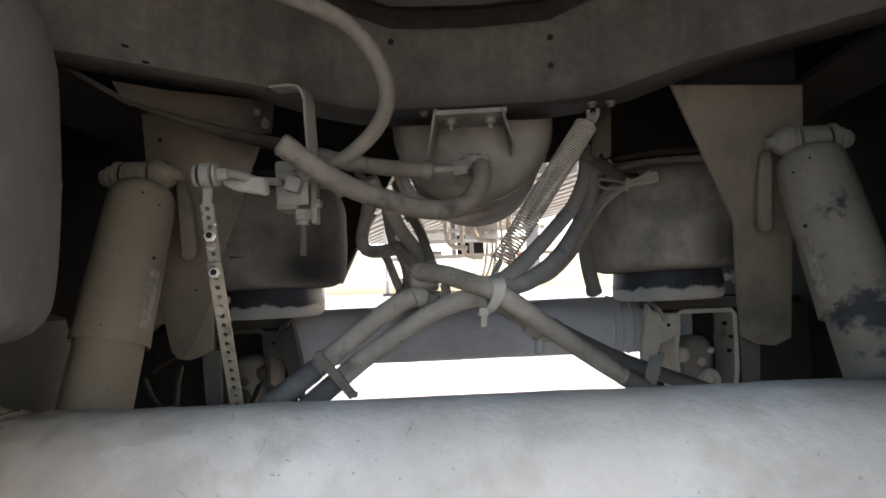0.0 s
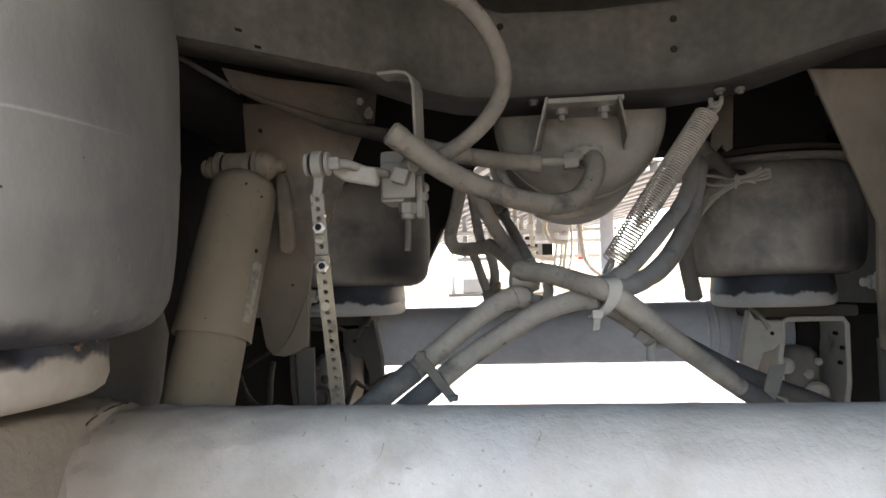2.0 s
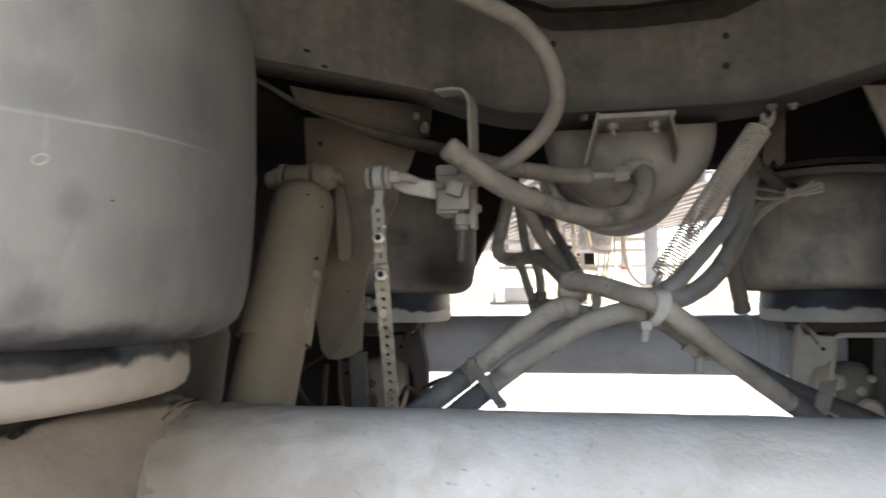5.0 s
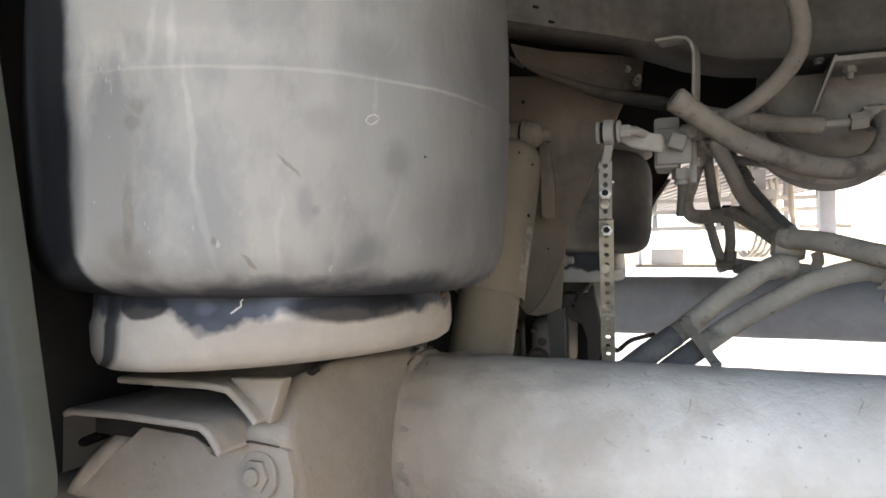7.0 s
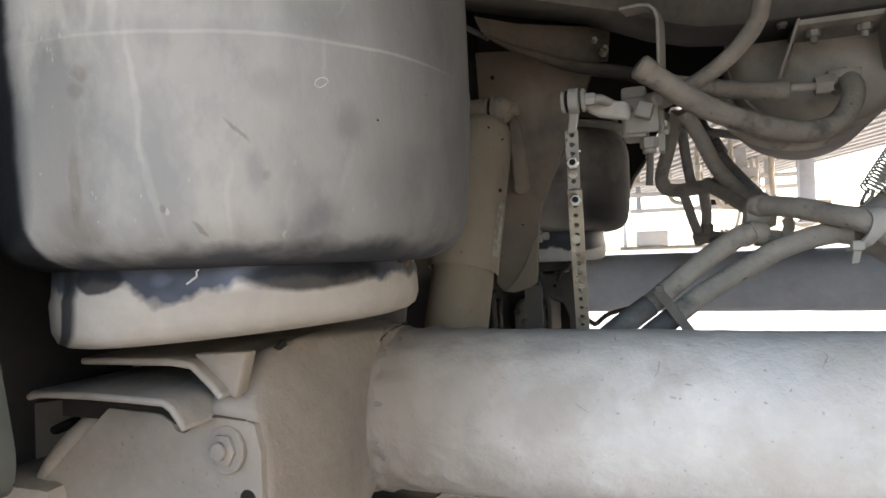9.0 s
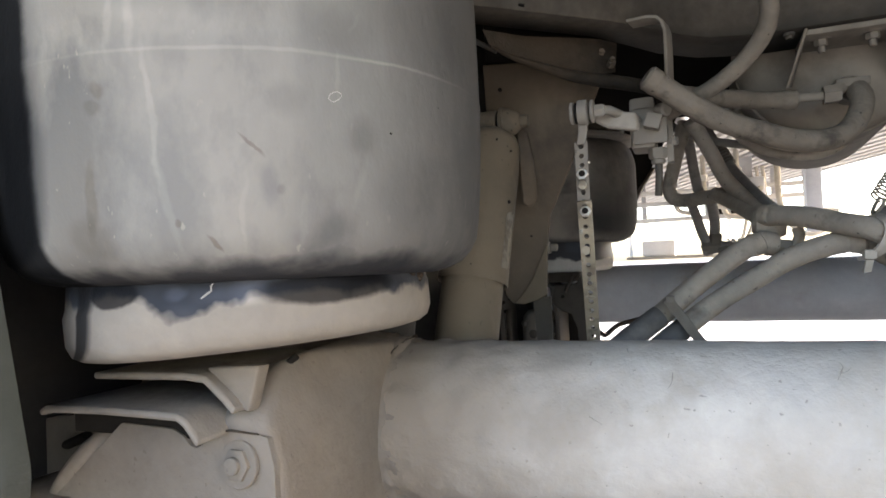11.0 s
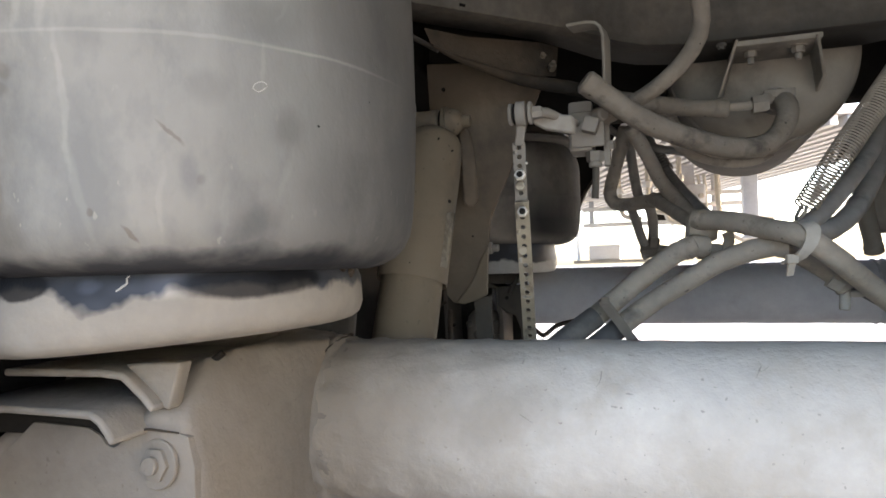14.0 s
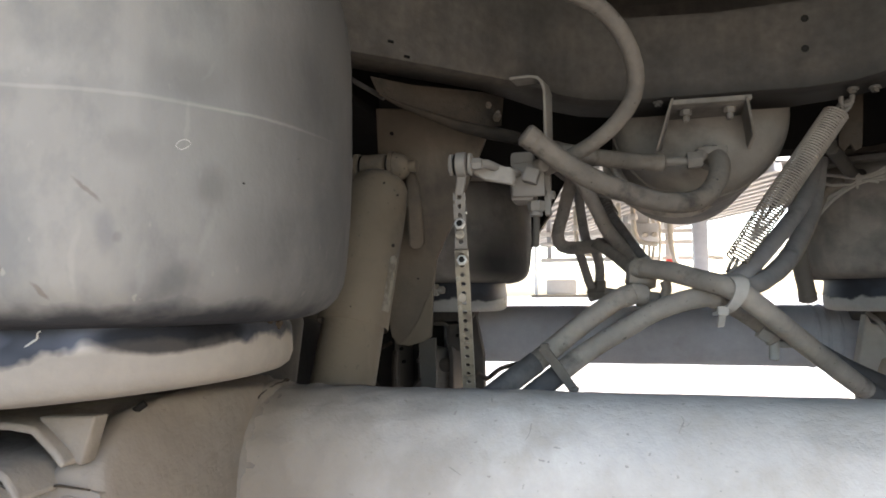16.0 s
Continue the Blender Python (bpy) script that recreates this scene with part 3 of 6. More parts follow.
# frame rails over the air springs
def frame_rail(s):
    x = CX + s * 0.56
    ob = thing("frame_rail", (x, 2.4, 1.05), "dark dusty steel frame rail above the air springs", "frame rail", "frame rails")
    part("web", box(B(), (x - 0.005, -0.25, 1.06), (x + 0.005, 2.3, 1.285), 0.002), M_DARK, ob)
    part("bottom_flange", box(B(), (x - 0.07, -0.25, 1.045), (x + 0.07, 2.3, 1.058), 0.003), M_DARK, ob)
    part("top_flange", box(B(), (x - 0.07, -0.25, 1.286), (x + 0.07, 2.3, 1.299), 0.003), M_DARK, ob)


frame_rail(-1)
frame_rail(1)


def crossmember():
    ob = thing("crossmember", (CX, 0.8, 0.99), "pressed grey steel crossmember with flared ends and bolt holes", "crossmember")
    # plan line of the pressed web, flared towards the rails
    half = [(0.0, 0.0), (0.10, 0.0), (0.15, 0.003), (0.18, 0.013), (0.21, 0.033), (0.25, 0.068), (0.30, 0.113), (0.37, 0.176), (0.45, 0.245), (0.53, 0.31)]
    line = [(CX - a, 0.79 - b) for a, b in reversed(half[1:])] + [(CX + a, 0.79 - b) for a, b in half]
    bm = B()
    rows = []
    for i, (x, y) in enumerate(line):
        x0, y0 = line[max(i - 1, 0)]
        x1, y1 = line[min(i + 1, len(line) - 1)]
        n = Vector((y1 - y0, -(x1 - x0), 0)).normalized()
        k = abs(x - CX)
        rise = max(0.0, k - 0.09) * 0.42
        fl = min(1.0, max(0.0, (k - 0.13) / 0.10))
        z0 = 0.992 + 0.018 * fl
        prof = [(0.085 - 0.035 * fl, z0 + 0.001), (0.010, z0), (0.003, z0 + 0.002), (0.0, z0 + 0.008), (0.0, 1.05), (0.0, 1.086 + rise), (0.004, 1.094 + rise), (0.09, 1.099 + rise), (0.097, 1.108 + rise), (0.097, 1.150 + rise), (0.09, 1.156 + rise), (0.004, 1.124 + rise), (-0.005, 1.128 + rise), (-0.008, 1.14 + rise), (-0.006, 1.155 + rise), (-0.006, 1.30)]
        rows.append([bm.verts.new((x - n.x * d, y - n.y * d, min(z, 1.30))) for d, z in prof])
    for a, b in zip(rows, rows[1:]):
        for j in range(len(a) - 1):
            bm.faces.new((a[j], a[j + 1], b[j + 1], b[j]))
    web = part("web", bm, M_WEB, ob)
    sm = web.modifiers.new("thick", "SOLIDIFY")
    sm.thickness, sm.offset = 0.007, 1
    for x, z in ((0.2245, 1.0745), (0.2235, 1.0385), (0.0235, 1.0805)):
        part("hole", rod(B(), (x, 0.7885, z), (x, 0.80, z), 0.0042, 16), M_HOLE, ob, "round drilled hole")
    for x, y, z in ((-0.222, 0.598, 1.018), (-0.209, 0.613, 1.006)):
        part("slot", plate(B(), [(x - 0.0025, y + 0.0051, z), (x + 0.0025, y + 0.0089, z - 0.0006), (x + 0.0025, y + 0.0089, z + 0.0005), (x - 0.0025, y + 0.0051, z + 0.0011)], (0.002, -0.005, 0)), M_HOLE, ob, "small dark slot")
    for x in (0.060, 0.275, 0.298):
        bolt(ob, (x, 0.802, 0.989), (0, 0, -1), 0.0042, 0.004, True, 0.0, M_FRAME)
    return ob


crossmember()


# added panels, out of view: they keep side light off the underbody
def side_screen(s):
    x = CX + s * 1.262
    ob = thing("side_screen", (x, 1.0, 1.0), "added unseen dark panel that keeps side light out", "side rail", "side rails")
    part("rail", box(B(), (x - 0.01, -0.3, 0.86), (x + 0.01, 2.35, 1.299), 0.003), M_DARK, ob)
    if s < 0:
        part("rear_screen", box(B(), (min(x, CX + s * 0.82), -0.10, 0.33), (max(x, CX + s * 0.82), -0.085, 1.299), 0.003), M_DARK, ob, "added unseen panel that blocks light from behind")


side_screen(-1)
side_screen(1)


# ---- the axles ----
def axle(y, z, r, material, label, collar):
    ob = thing("axle", (CX, y, z), label, "axle", "trailer axles")
    rnd = 0.0012
    bm = B()
    x0, x1 = CX - 0.52, CX + 0.52
    step = 0.006 if collar else 0.02
    prof = [(0, r)] + [(step * (k + 1), r) for k in range(int((x1 - x0) / step) - 1)] + [(x1 - x0, r)]
    lathe(bm, (x0, y, z), (1, 0, 0), prof, 112 if collar else 48, rnd)
    if collar:
        # flaking dirt, rougher towards the welds
        for v in bm.verts:
            d = Vector((0, v.co.y - y, v.co.z - z))
            rough = 0.0002 + 0.0011 * max(0.0, min(1.0, (abs(v.co.x - CX) - 0.17) / 0.26))
            f = noise.noise(v.co * 55) + 0.6 * noise.noise(v.co * 120)
            v.co += d.normalized() * rough * (f + (0.5 if f > 0.25 else 0.0))
    shaft = part("tube", bm, material, ob)
    if collar:
        # scratches: (along the axle, degrees round it)
        for pts, rad in (([(-0.117, 108), (-0.115, 114)], 0.0006), ([(-0.0775, 131), (-0.0785, 138), (-0.0818, 142)], 0.0004), ([(-0.146, 160), (-0.141, 162), (-0.1347, 164.5)], 0.0004), ([(0.0486, 121), (0.0501, 125), (0.0467, 129), (0.0517, 128), (0.0555, 125)], 0.0003), ([(0.0501, 125), (0.0441, 134)], 0.0003)):
            line = [Vector((a, y + math.cos(radians(t)) * (r + 0.0002), z + math.sin(radians(t)) * (r + 0.0002))) for a, t in pts]
            part("scratch", tube(B(), line, lambda k: rad * (0.9 - 0.5 * k), 6, step=0.003), M_STAIN, shaft, "dark scratch in the dust")
    for s in (-1, 1):
        xe = CX + s * 0.52
        part("stub", lathe(B(), (xe, y, z), (s, 0, 0), [(0, r * 1.1), (0.05, r * 1.12), (0.10, r * 0.9), (0.35, r * 0.7)], 32), material if collar else M_DARK, ob)
        if collar:
            crack = [Vector((CX + s * (0.466 + 0.011 * min(1.0, max(0.0, (a - 4) / 40)) + 0.002 * noise.noise((a * 0.13, s, 2.0)) + 0.0016 * noise.noise((a * 0.6, s, 7.0))), y - math.sin(radians(a)) * (r + 0.0040), z + math.cos(radians(a)) * (r + 0.0040))) for a in range(-6, 80, 2)]
            part("weld_crack", tube(B(), crack, lambda k: (0.0006 + 0.0024 * abs(noise.noise((k * 13, 1.0, s)))) * (1.1 - 0.6 * k), 6, step=0.002), M_STAY, ob, "dark crack in the dirt along the weld")
            prof = [(-0.012, r * 0.985), (0, r + 0.0005), (0.004, r + 0.0026), (0.010, r + 0.0040), (0.016, r + 0.0034), (0.020, r + 0.0030), (0.024, r + 0.0046), (0.032, r + 0.0070), (0.040, r + 0.0076), (0.044, r + 0.0072), (0.049, r + 0.0090), (0.058, r + 0.0105), (0.075, r + 0.012), (0.08, r)]
            fine = [(a[0] + (b[0] - a[0]) * k / 3, a[1] + (b[1] - a[1]) * k / 3) for a, b in zip(prof, prof[1:]) for k in range(3)] + [prof[-1]]
            bm = lathe(B(), (CX + s * 0.464, y, z), (s, 0, 0), fine, 128, 0.0022)
            for v in bm.verts:
                d = Vector((0, v.co.y - y, v.co.z - z)).normalized()
                v.co += d * (0.0024 * noise.noise(v.co * 70) + 0.0014 * noise.noise(v.co * 170))
                v.co.x += 0.0034 * noise.noise(v.co * 38 + Vector((9, 0, 0)))
            part("weld_bead", bm, M_ARM, ob, "rough weld round the axle tube")
    return ob


axle(*AXLE, 0.0835, M_AXLE, "thick dusty steel axle tube of the trailer", True)
axle(*FAR, 0.071, M_BEAM, "dark grey steel axle tube further along the trailer", False)


def air_spring(x, y, z, R, dark, label):
    """z: the height of the bellows' lower roll; R: its radius."""
    ob = thing("air_spring", (x, y, z - 0.075), label, "air spring", "air springs")
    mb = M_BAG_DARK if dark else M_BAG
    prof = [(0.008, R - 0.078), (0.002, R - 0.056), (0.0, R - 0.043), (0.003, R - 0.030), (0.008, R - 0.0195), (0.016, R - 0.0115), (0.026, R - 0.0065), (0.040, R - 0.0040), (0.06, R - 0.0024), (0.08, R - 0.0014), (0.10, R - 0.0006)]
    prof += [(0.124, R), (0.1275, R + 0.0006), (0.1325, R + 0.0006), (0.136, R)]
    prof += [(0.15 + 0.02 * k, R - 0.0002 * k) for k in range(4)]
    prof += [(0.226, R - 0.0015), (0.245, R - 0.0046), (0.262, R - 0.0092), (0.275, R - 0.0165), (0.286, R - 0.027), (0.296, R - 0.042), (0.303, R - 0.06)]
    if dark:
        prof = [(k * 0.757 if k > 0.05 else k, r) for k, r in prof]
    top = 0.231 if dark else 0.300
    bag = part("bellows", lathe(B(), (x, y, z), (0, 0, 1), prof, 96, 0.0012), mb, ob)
    if not dark and x < CX:
        on = lambda t, h, k=0.0: Vector((x + math.cos(radians(t)) * (R + k), y + math.sin(radians(t)) * (R + k), h))
        # dried ring and scuffs
        for pts, rad, m in (([(-40.9, 0.8411), (-39.9, 0.8395), (-38.3, 0.8434), (-39.2, 0.8458), (-40.5, 0.8439), (-40.9, 0.8411)], 0.00048, M_DUST), ([(-28.3, 0.8246), (-28.0, 0.8238)], 0.0010, M_HOLE), ([(-14.6, 0.8475), (-14.5, 0.8462)], 0.0006, M_HOLE)):
            part("scuff", tube(B(), [on(t, h, -0.0006 if rad > 0.0009 else -0.0003) for t, h in pts], lambda k: rad * (0.65 + 0.6 * noise.noise((k * 6, pts[0][0], 0))), 7, step=0.004), m, bag, "pale dried ring" if m is M_DUST else "dark scuff")
    if dark:
        on = lambda t, h, k: Vector((x + math.cos(radians(t)) * (R + k), y + math.sin(radians(t)) * (R + k), h))
        for t0, t1, h in ((-112, -62, 0.892), (-112, -74, 0.872), (-100, -80, 0.848)) if x < CX else ():
            part("crease", tube(B(), [on(t, h + 0.0008 * noise.noise((t * 0.1, h, 3)), -0.0012) for t in range(t0, t1, 3)], lambda k: 0.0017 * (1.05 - k), 6), M_STAY, bag, "dark crease in the rubber")
        part("bead_ring", lathe(B(), (x, y, z + 0.2135), (0, 0, 1), [(0, R - 0.006), (0.003, R + 0.001), (0.010, R + 0.001), (0.013, R - 0.006)], 64), M_STEEL, ob, "dusty clamped bead ring")
    part("top_plate", lathe(B(), (x, y, z + top), (0, 0, 1), [(0, 0.150), (0.003, 0.154), (0.012, 0.154), (0.0149, 0.150)], 48), M_FRAME, ob)
    if not dark:
        x, y = x + (0.001 if x < CX else -0.001), y - 0.005
    tilt = Matrix.Translation((x, y, z - 0.03)) @ Matrix.Rotation(radians(0 if dark else 4.5 * (1 if x > CX else -1)), 4, "Y") @ Matrix.Translation((-x, -y, 0.03 - z))
    bm = B()
    pr = 0.84 if dark else 1.0
    lathe(bm, (x, y, z - 0.050 - (0.012 if dark else 0)), (0, 0, 1), [(a, b * pr) for a, b in ((0, 0.120), (0.002, 0.130), (0.006, 0.1365), (0.014, 0.140), (0.034, 0.1405), (0.040, 0.1385), (0.055, 0.137), (0.066, 0.136), (0.069, 0.12))], 72, 0.0007)
    bmesh.ops.transform(bm, matrix=tilt, verts=bm.verts)
    piston = part("piston", bm, M_PISTON_FAR if dark else M_PISTON, ob, "black piston, its lower half caked with dust")
    if not dark and x < CX:
        on = lambda t, h, k: Vector((x + math.cos(radians(t)) * k, y + math.sin(radians(t)) * k, h))
        part("fleck", tube(B(), [on(-67.7, 0.727, 0.1385), on(-66.2, 0.7300, 0.1385), on(-65.2, 0.7318, 0.1385), on(-65.3, 0.7345, 0.1380), on(-64.7, 0.7360, 0.1375)], lambda k: 0.0008 - 0.0004 * k, 7), M_DUST, piston, "pale fleck of dried dirt")
        # flaking clods of dust where the bellows rubs the piston
        for t, h, k, r in ((14, 0.742, 0.134, 0.0046), (9, 0.739, 0.134, 0.0046), (18, 0.735, 0.133, 0.0047), (5, 0.7335, 0.1375, 0.0040), (22, 0.741, 0.131, 0.0046), (0, 0.7375, 0.1365, 0.0032)):
            bm = B()
            bmesh.ops.create_icosphere(bm, subdivisions=3, radius=r, matrix=Matrix.Translation(on(t, h, k)))
            c = on(t, h, k)
            for v in bm.verts:
                v.co = c + (v.co - c) * (1 + 0.55 * noise.noise(v.co * 260) + 0.3 * noise.noise(v.co * 600))
            part("dust_clod", bm, M_STAIN if r > 0.0045 else M_STAY, piston, "flaking clod of dust")
    return ob


BAGX = 0.517
FAR_BAGS = (-0.335, 0.551)
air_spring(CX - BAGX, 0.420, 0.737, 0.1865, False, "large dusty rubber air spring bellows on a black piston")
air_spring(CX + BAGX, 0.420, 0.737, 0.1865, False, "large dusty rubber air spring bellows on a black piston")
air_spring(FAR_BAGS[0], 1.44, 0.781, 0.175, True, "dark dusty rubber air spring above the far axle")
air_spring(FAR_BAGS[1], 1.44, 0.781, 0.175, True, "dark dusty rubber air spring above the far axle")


def wheel(s, y, z):
    x0 = CX + s * 0.80
    ob = thing("wheel", (x0, y, GROUND), "dusty truck wheel with a worn black tyre on the ground", "wheel", "trailer wheels")
    R = z - GROUND
    prof = [(0, 0.29), (0.0, 0.33), (-0.012, 0.40), (0.0, R - 0.03), (0.02, R - 0.008), (0.05, R)]
    prof += [(0.25, R), (0.28, R - 0.008), (0.3, R - 0.03), (0.312, 0.40), (0.3, 0.33), (0.3, 0.29)]
    part("tyre", lathe(B(), (x0, y, z), (s, 0, 0), prof, 64), M_TYRE, ob)
    part("rim", lathe(B(), (x0 + s * 0.02, y, z), (s, 0, 0), [(0, 0.288), (0.02, 0.288), (0.03, 0.25), (0.12, 0.24), (0.13, 0.1), (0.2, 0.1)], 48), M_FRAME, ob)


for s in (-1, 1):
    for ay, az in (AXLE, FAR):
        wheel(s, ay, az)


# ---- trailing arms under the springs ----
def trailing_arm(s, far):
    ay, az = FAR if far else AXLE
    dy, dz = (1.70 - 0.441, 0.04) if far else (0.0, 0.0)
    x = lambda v: CX + s * (CX - v) if s > 0 else v
    m = M_FRAME if far else M_ARM
    ob = thing("trailing_arm", (x(-0.43), 0.45 + dy, 0.5 + dz), "dusty cast steel trailing arm with seat plate and bolts", "trailing arm", "trailing arms")
    sg = 1 if s < 0 else -1

    def pt(a, b, c):
        return Vector((x(a), b + dy, c + dz))
    # upper seat plate, folded plate below it and the small gusset between
    bm = B()
    strip(bm, [pt(-0.492, 0.41, 0.668), pt(-0.405, 0.41, 0.669), pt(-0.386, 0.41, 0.667), pt(-0.370, 0.41, 0.654), pt(-0.361, 0.41, 0.645)], (0, 0.14, 0), 0.0055)
    ledge = m if far else M_ARM_LIT
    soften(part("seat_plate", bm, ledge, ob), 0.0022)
    bm = B()
    strip(bm, [pt(-0.525, 0.415, 0.6420), pt(-0.519, 0.415, 0.6455), pt(-0.464, 0.415, 0.6463), pt(-0.4155, 0.415, 0.6453), pt(-0.3935, 0.415, 0.6445), pt(-0.3865, 0.415, 0.6405), pt(-0.3805, 0.415, 0.6335), pt(-0.3755, 0.415, 0.6268)], (0, 0.19, 0), 0.0055)
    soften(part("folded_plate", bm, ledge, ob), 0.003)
    bm = B()
    plate(bm, [pt(-0.392, 0.350, 0.674), pt(-0.346, 0.350, 0.676), pt(-0.356, 0.350, 0.643), pt(-0.363, 0.350, 0.646)], (0, 0.014, 0), 0.0015)
    soften(part("gusset", bm, m, ob), 0.0015)
    # arm body: the bolted face towards the rear and the casting round the axle
    bm = B()
    face = rounded([(-0.53, 0.46), (-0.560, 0.560), (-0.4775, 0.6298), (-0.441, 0.6285), (-0.4265, 0.6275), (-0.417, 0.6230), (-0.411, 0.6160), (-0.404, 0.6148), (-0.395, 0.6205), (-0.372, 0.6290), (-0.352, 0.6280), (-0.342, 0.6255), (-0.337, 0.605), (-0.336, 0.46)], 0.0015, 2)
    plate(bm, [pt(a, 0.352, b) for a, b in face], (0, 0.022, 0), 0.0008)
    part("arm_body", bm, m, ob)
    bm = B()
    hull = [pt(*q) for q in ((-0.402, 0.3545, 0.626), (-0.373, 0.350, 0.640), (-0.344, 0.3525, 0.637), (-0.334, 0.358, 0.600), (-0.333, 0.360, 0.46), (-0.38, 0.360, 0.45), (-0.388, 0.40, 0.664), (-0.362, 0.40, 0.673), (-0.356, 0.43, 0.677), (-0.364, 0.48, 0.672), (-0.368, 0.545, 0.655), (-0.366, 0.545, 0.48), (-0.40, 0.60, 0.672), (-0.40, 0.60, 0.46))]
    for phi in range(-50, 86, 15):
        hull.append(pt(-0.349, 0.611 - 0.0855 * math.cos(radians(phi)), 0.579 + 0.0855 * math.sin(radians(phi))))
    for q in hull:
        bm.verts.new(q)
    r = bmesh.ops.convex_hull(bm, input=bm.verts)
    bmesh.ops.delete(bm, geom=list({g for g in r["geom_interior"] + r["geom_unused"] if isinstance(g, bmesh.types.BMVert)}), context="VERTS")
    cheek = part("cast_cheek", bm, m, ob)
    rm = cheek.modifiers.new("cast", "REMESH")
    rm.mode, rm.voxel_size, rm.use_smooth_shade = "VOXEL", 0.004, True
    sm = cheek.modifiers.new("soft", "SMOOTH")
    sm.factor, sm.iterations = 0.5, 16
    part("crease", tube(B(), [pt(-0.396, 0.3485, 0.621), pt(-0.384, 0.3485, 0.6265), pt(-0.373, 0.3485, 0.6300), pt(-0.360, 0.3485, 0.6295), pt(-0.347, 0.3490, 0.6285)], lambda k: 0.0013 - 0.0007 * k, 6, step=0.004), M_STAY, cheek, "thin dark crease line")
    # added black block: paints the shade in the gap under the plate
    part("gap_shade", box(B(), (min(pt(-0.53, 0, 0).x, pt(-0.413, 0, 0).x), 0.354 + dy, 0.620 + dz), (max(pt(-0.53, 0, 0).x, pt(-0.413, 0, 0).x), 0.40 + dy, 0.6412 + dz), 0.002), M_HOLE, ob, "black filler painting the shade in the gap under the folded plate")
    part("lip", tube(B(), [pt(-0.384, 0.408, 0.662), pt(-0.377, 0.402, 0.659), pt(-0.369, 0.402, 0.662), pt(-0.354, 0.41, 0.675)], lambda k: 0.0012 + 0.002 * k, 8), M_HOLE, cheek, "dark crescent gap")
    bm = B()
    tube(bm, [pt(-0.585, 0.378, 0.535), pt(-0.558, 0.366, 0.564), pt(-0.533, 0.363, 0.590), pt(-0.510, 0.366, 0.609), pt(-0.496, 0.374, 0.614)], lambda k: 0.012, 14)
    part("fold_ridge", bm, m, ob, "rubbed pale edge of the fold")
    bm = B()
    plate(bm, [pt(-0.72, 0.44, 0.46), pt(-0.72, 0.44, 0.598), pt(-0.60, 0.44, 0.615), pt(-0.50, 0.44, 0.62), pt(-0.50, 0.44, 0.46)], (0, 0.012, 0), 0.002)
    # darker than the arm: the recess's shade is in this plate's colour
    wing = part("back_plate", bm, M_BROWN_BLACK, ob)
    bm = B()
    tube(bm, [pt(-0.641, 0.4375, 0.581), pt(-0.628, 0.4375, 0.586), pt(-0.612, 0.4375, 0.592)], 0.008, 12, flat=0.6)
    part("slot", bm, M_HOLE, wing, "dark oblong slot")
    part("lower_lug", box(B(), (min(pt(-0.62, 0, 0).x, pt(-0.525, 0, 0).x), 0.335 + dy, 0.50 + dz), (max(pt(-0.62, 0, 0).x, pt(-0.525, 0, 0).x), 0.435 + dy, 0.568 + dz), 0.01), m, ob)
    bm = B()
    lathe(bm, pt(-0.378, 0.611, 0.579), (-sg, 0, 0), [(-0.004, 0.0830), (0.002, 0.0880), (0.008, 0.0895), (0.013, 0.0890), (0.018, 0.0930), (0.026, 0.0945), (0.03, 0.093), (0.036, 0.098), (0.06, 0.108), (0.085, 0.12), (0.12, 0.126), (0.2, 0.126), (0.21, 0.10)], 56, 0.004)
    part("axle_casting", bm, m, ob, "rough cast seat welded round the axle")
    bolt(ob, pt(-0.366, 0.350, 0.606), (-0.10, -1, 0.08), 0.0120, 0.0045, True, 0.004, m)
    bolt(ob, pt(-0.415, 0.349, 0.53), (0, -1, 0), 0.012, 0.010, True, 0.0, m)
    part("hole", rod(B(), pt(-0.3445, 0.390, 0.5845), pt(-0.362, 0.396, 0.580), 0.0062, 16), M_HOLE, ob, "round bolt hole")
    part("hole", rod(B(), pt(-0.349, 0.3513, 0.572), pt(-0.349, 0.37, 0.572), 0.008, 16), M_HOLE, ob, "round bolt hole")
    return ob


for s in (-1, 1):
    trailing_arm(s, False)


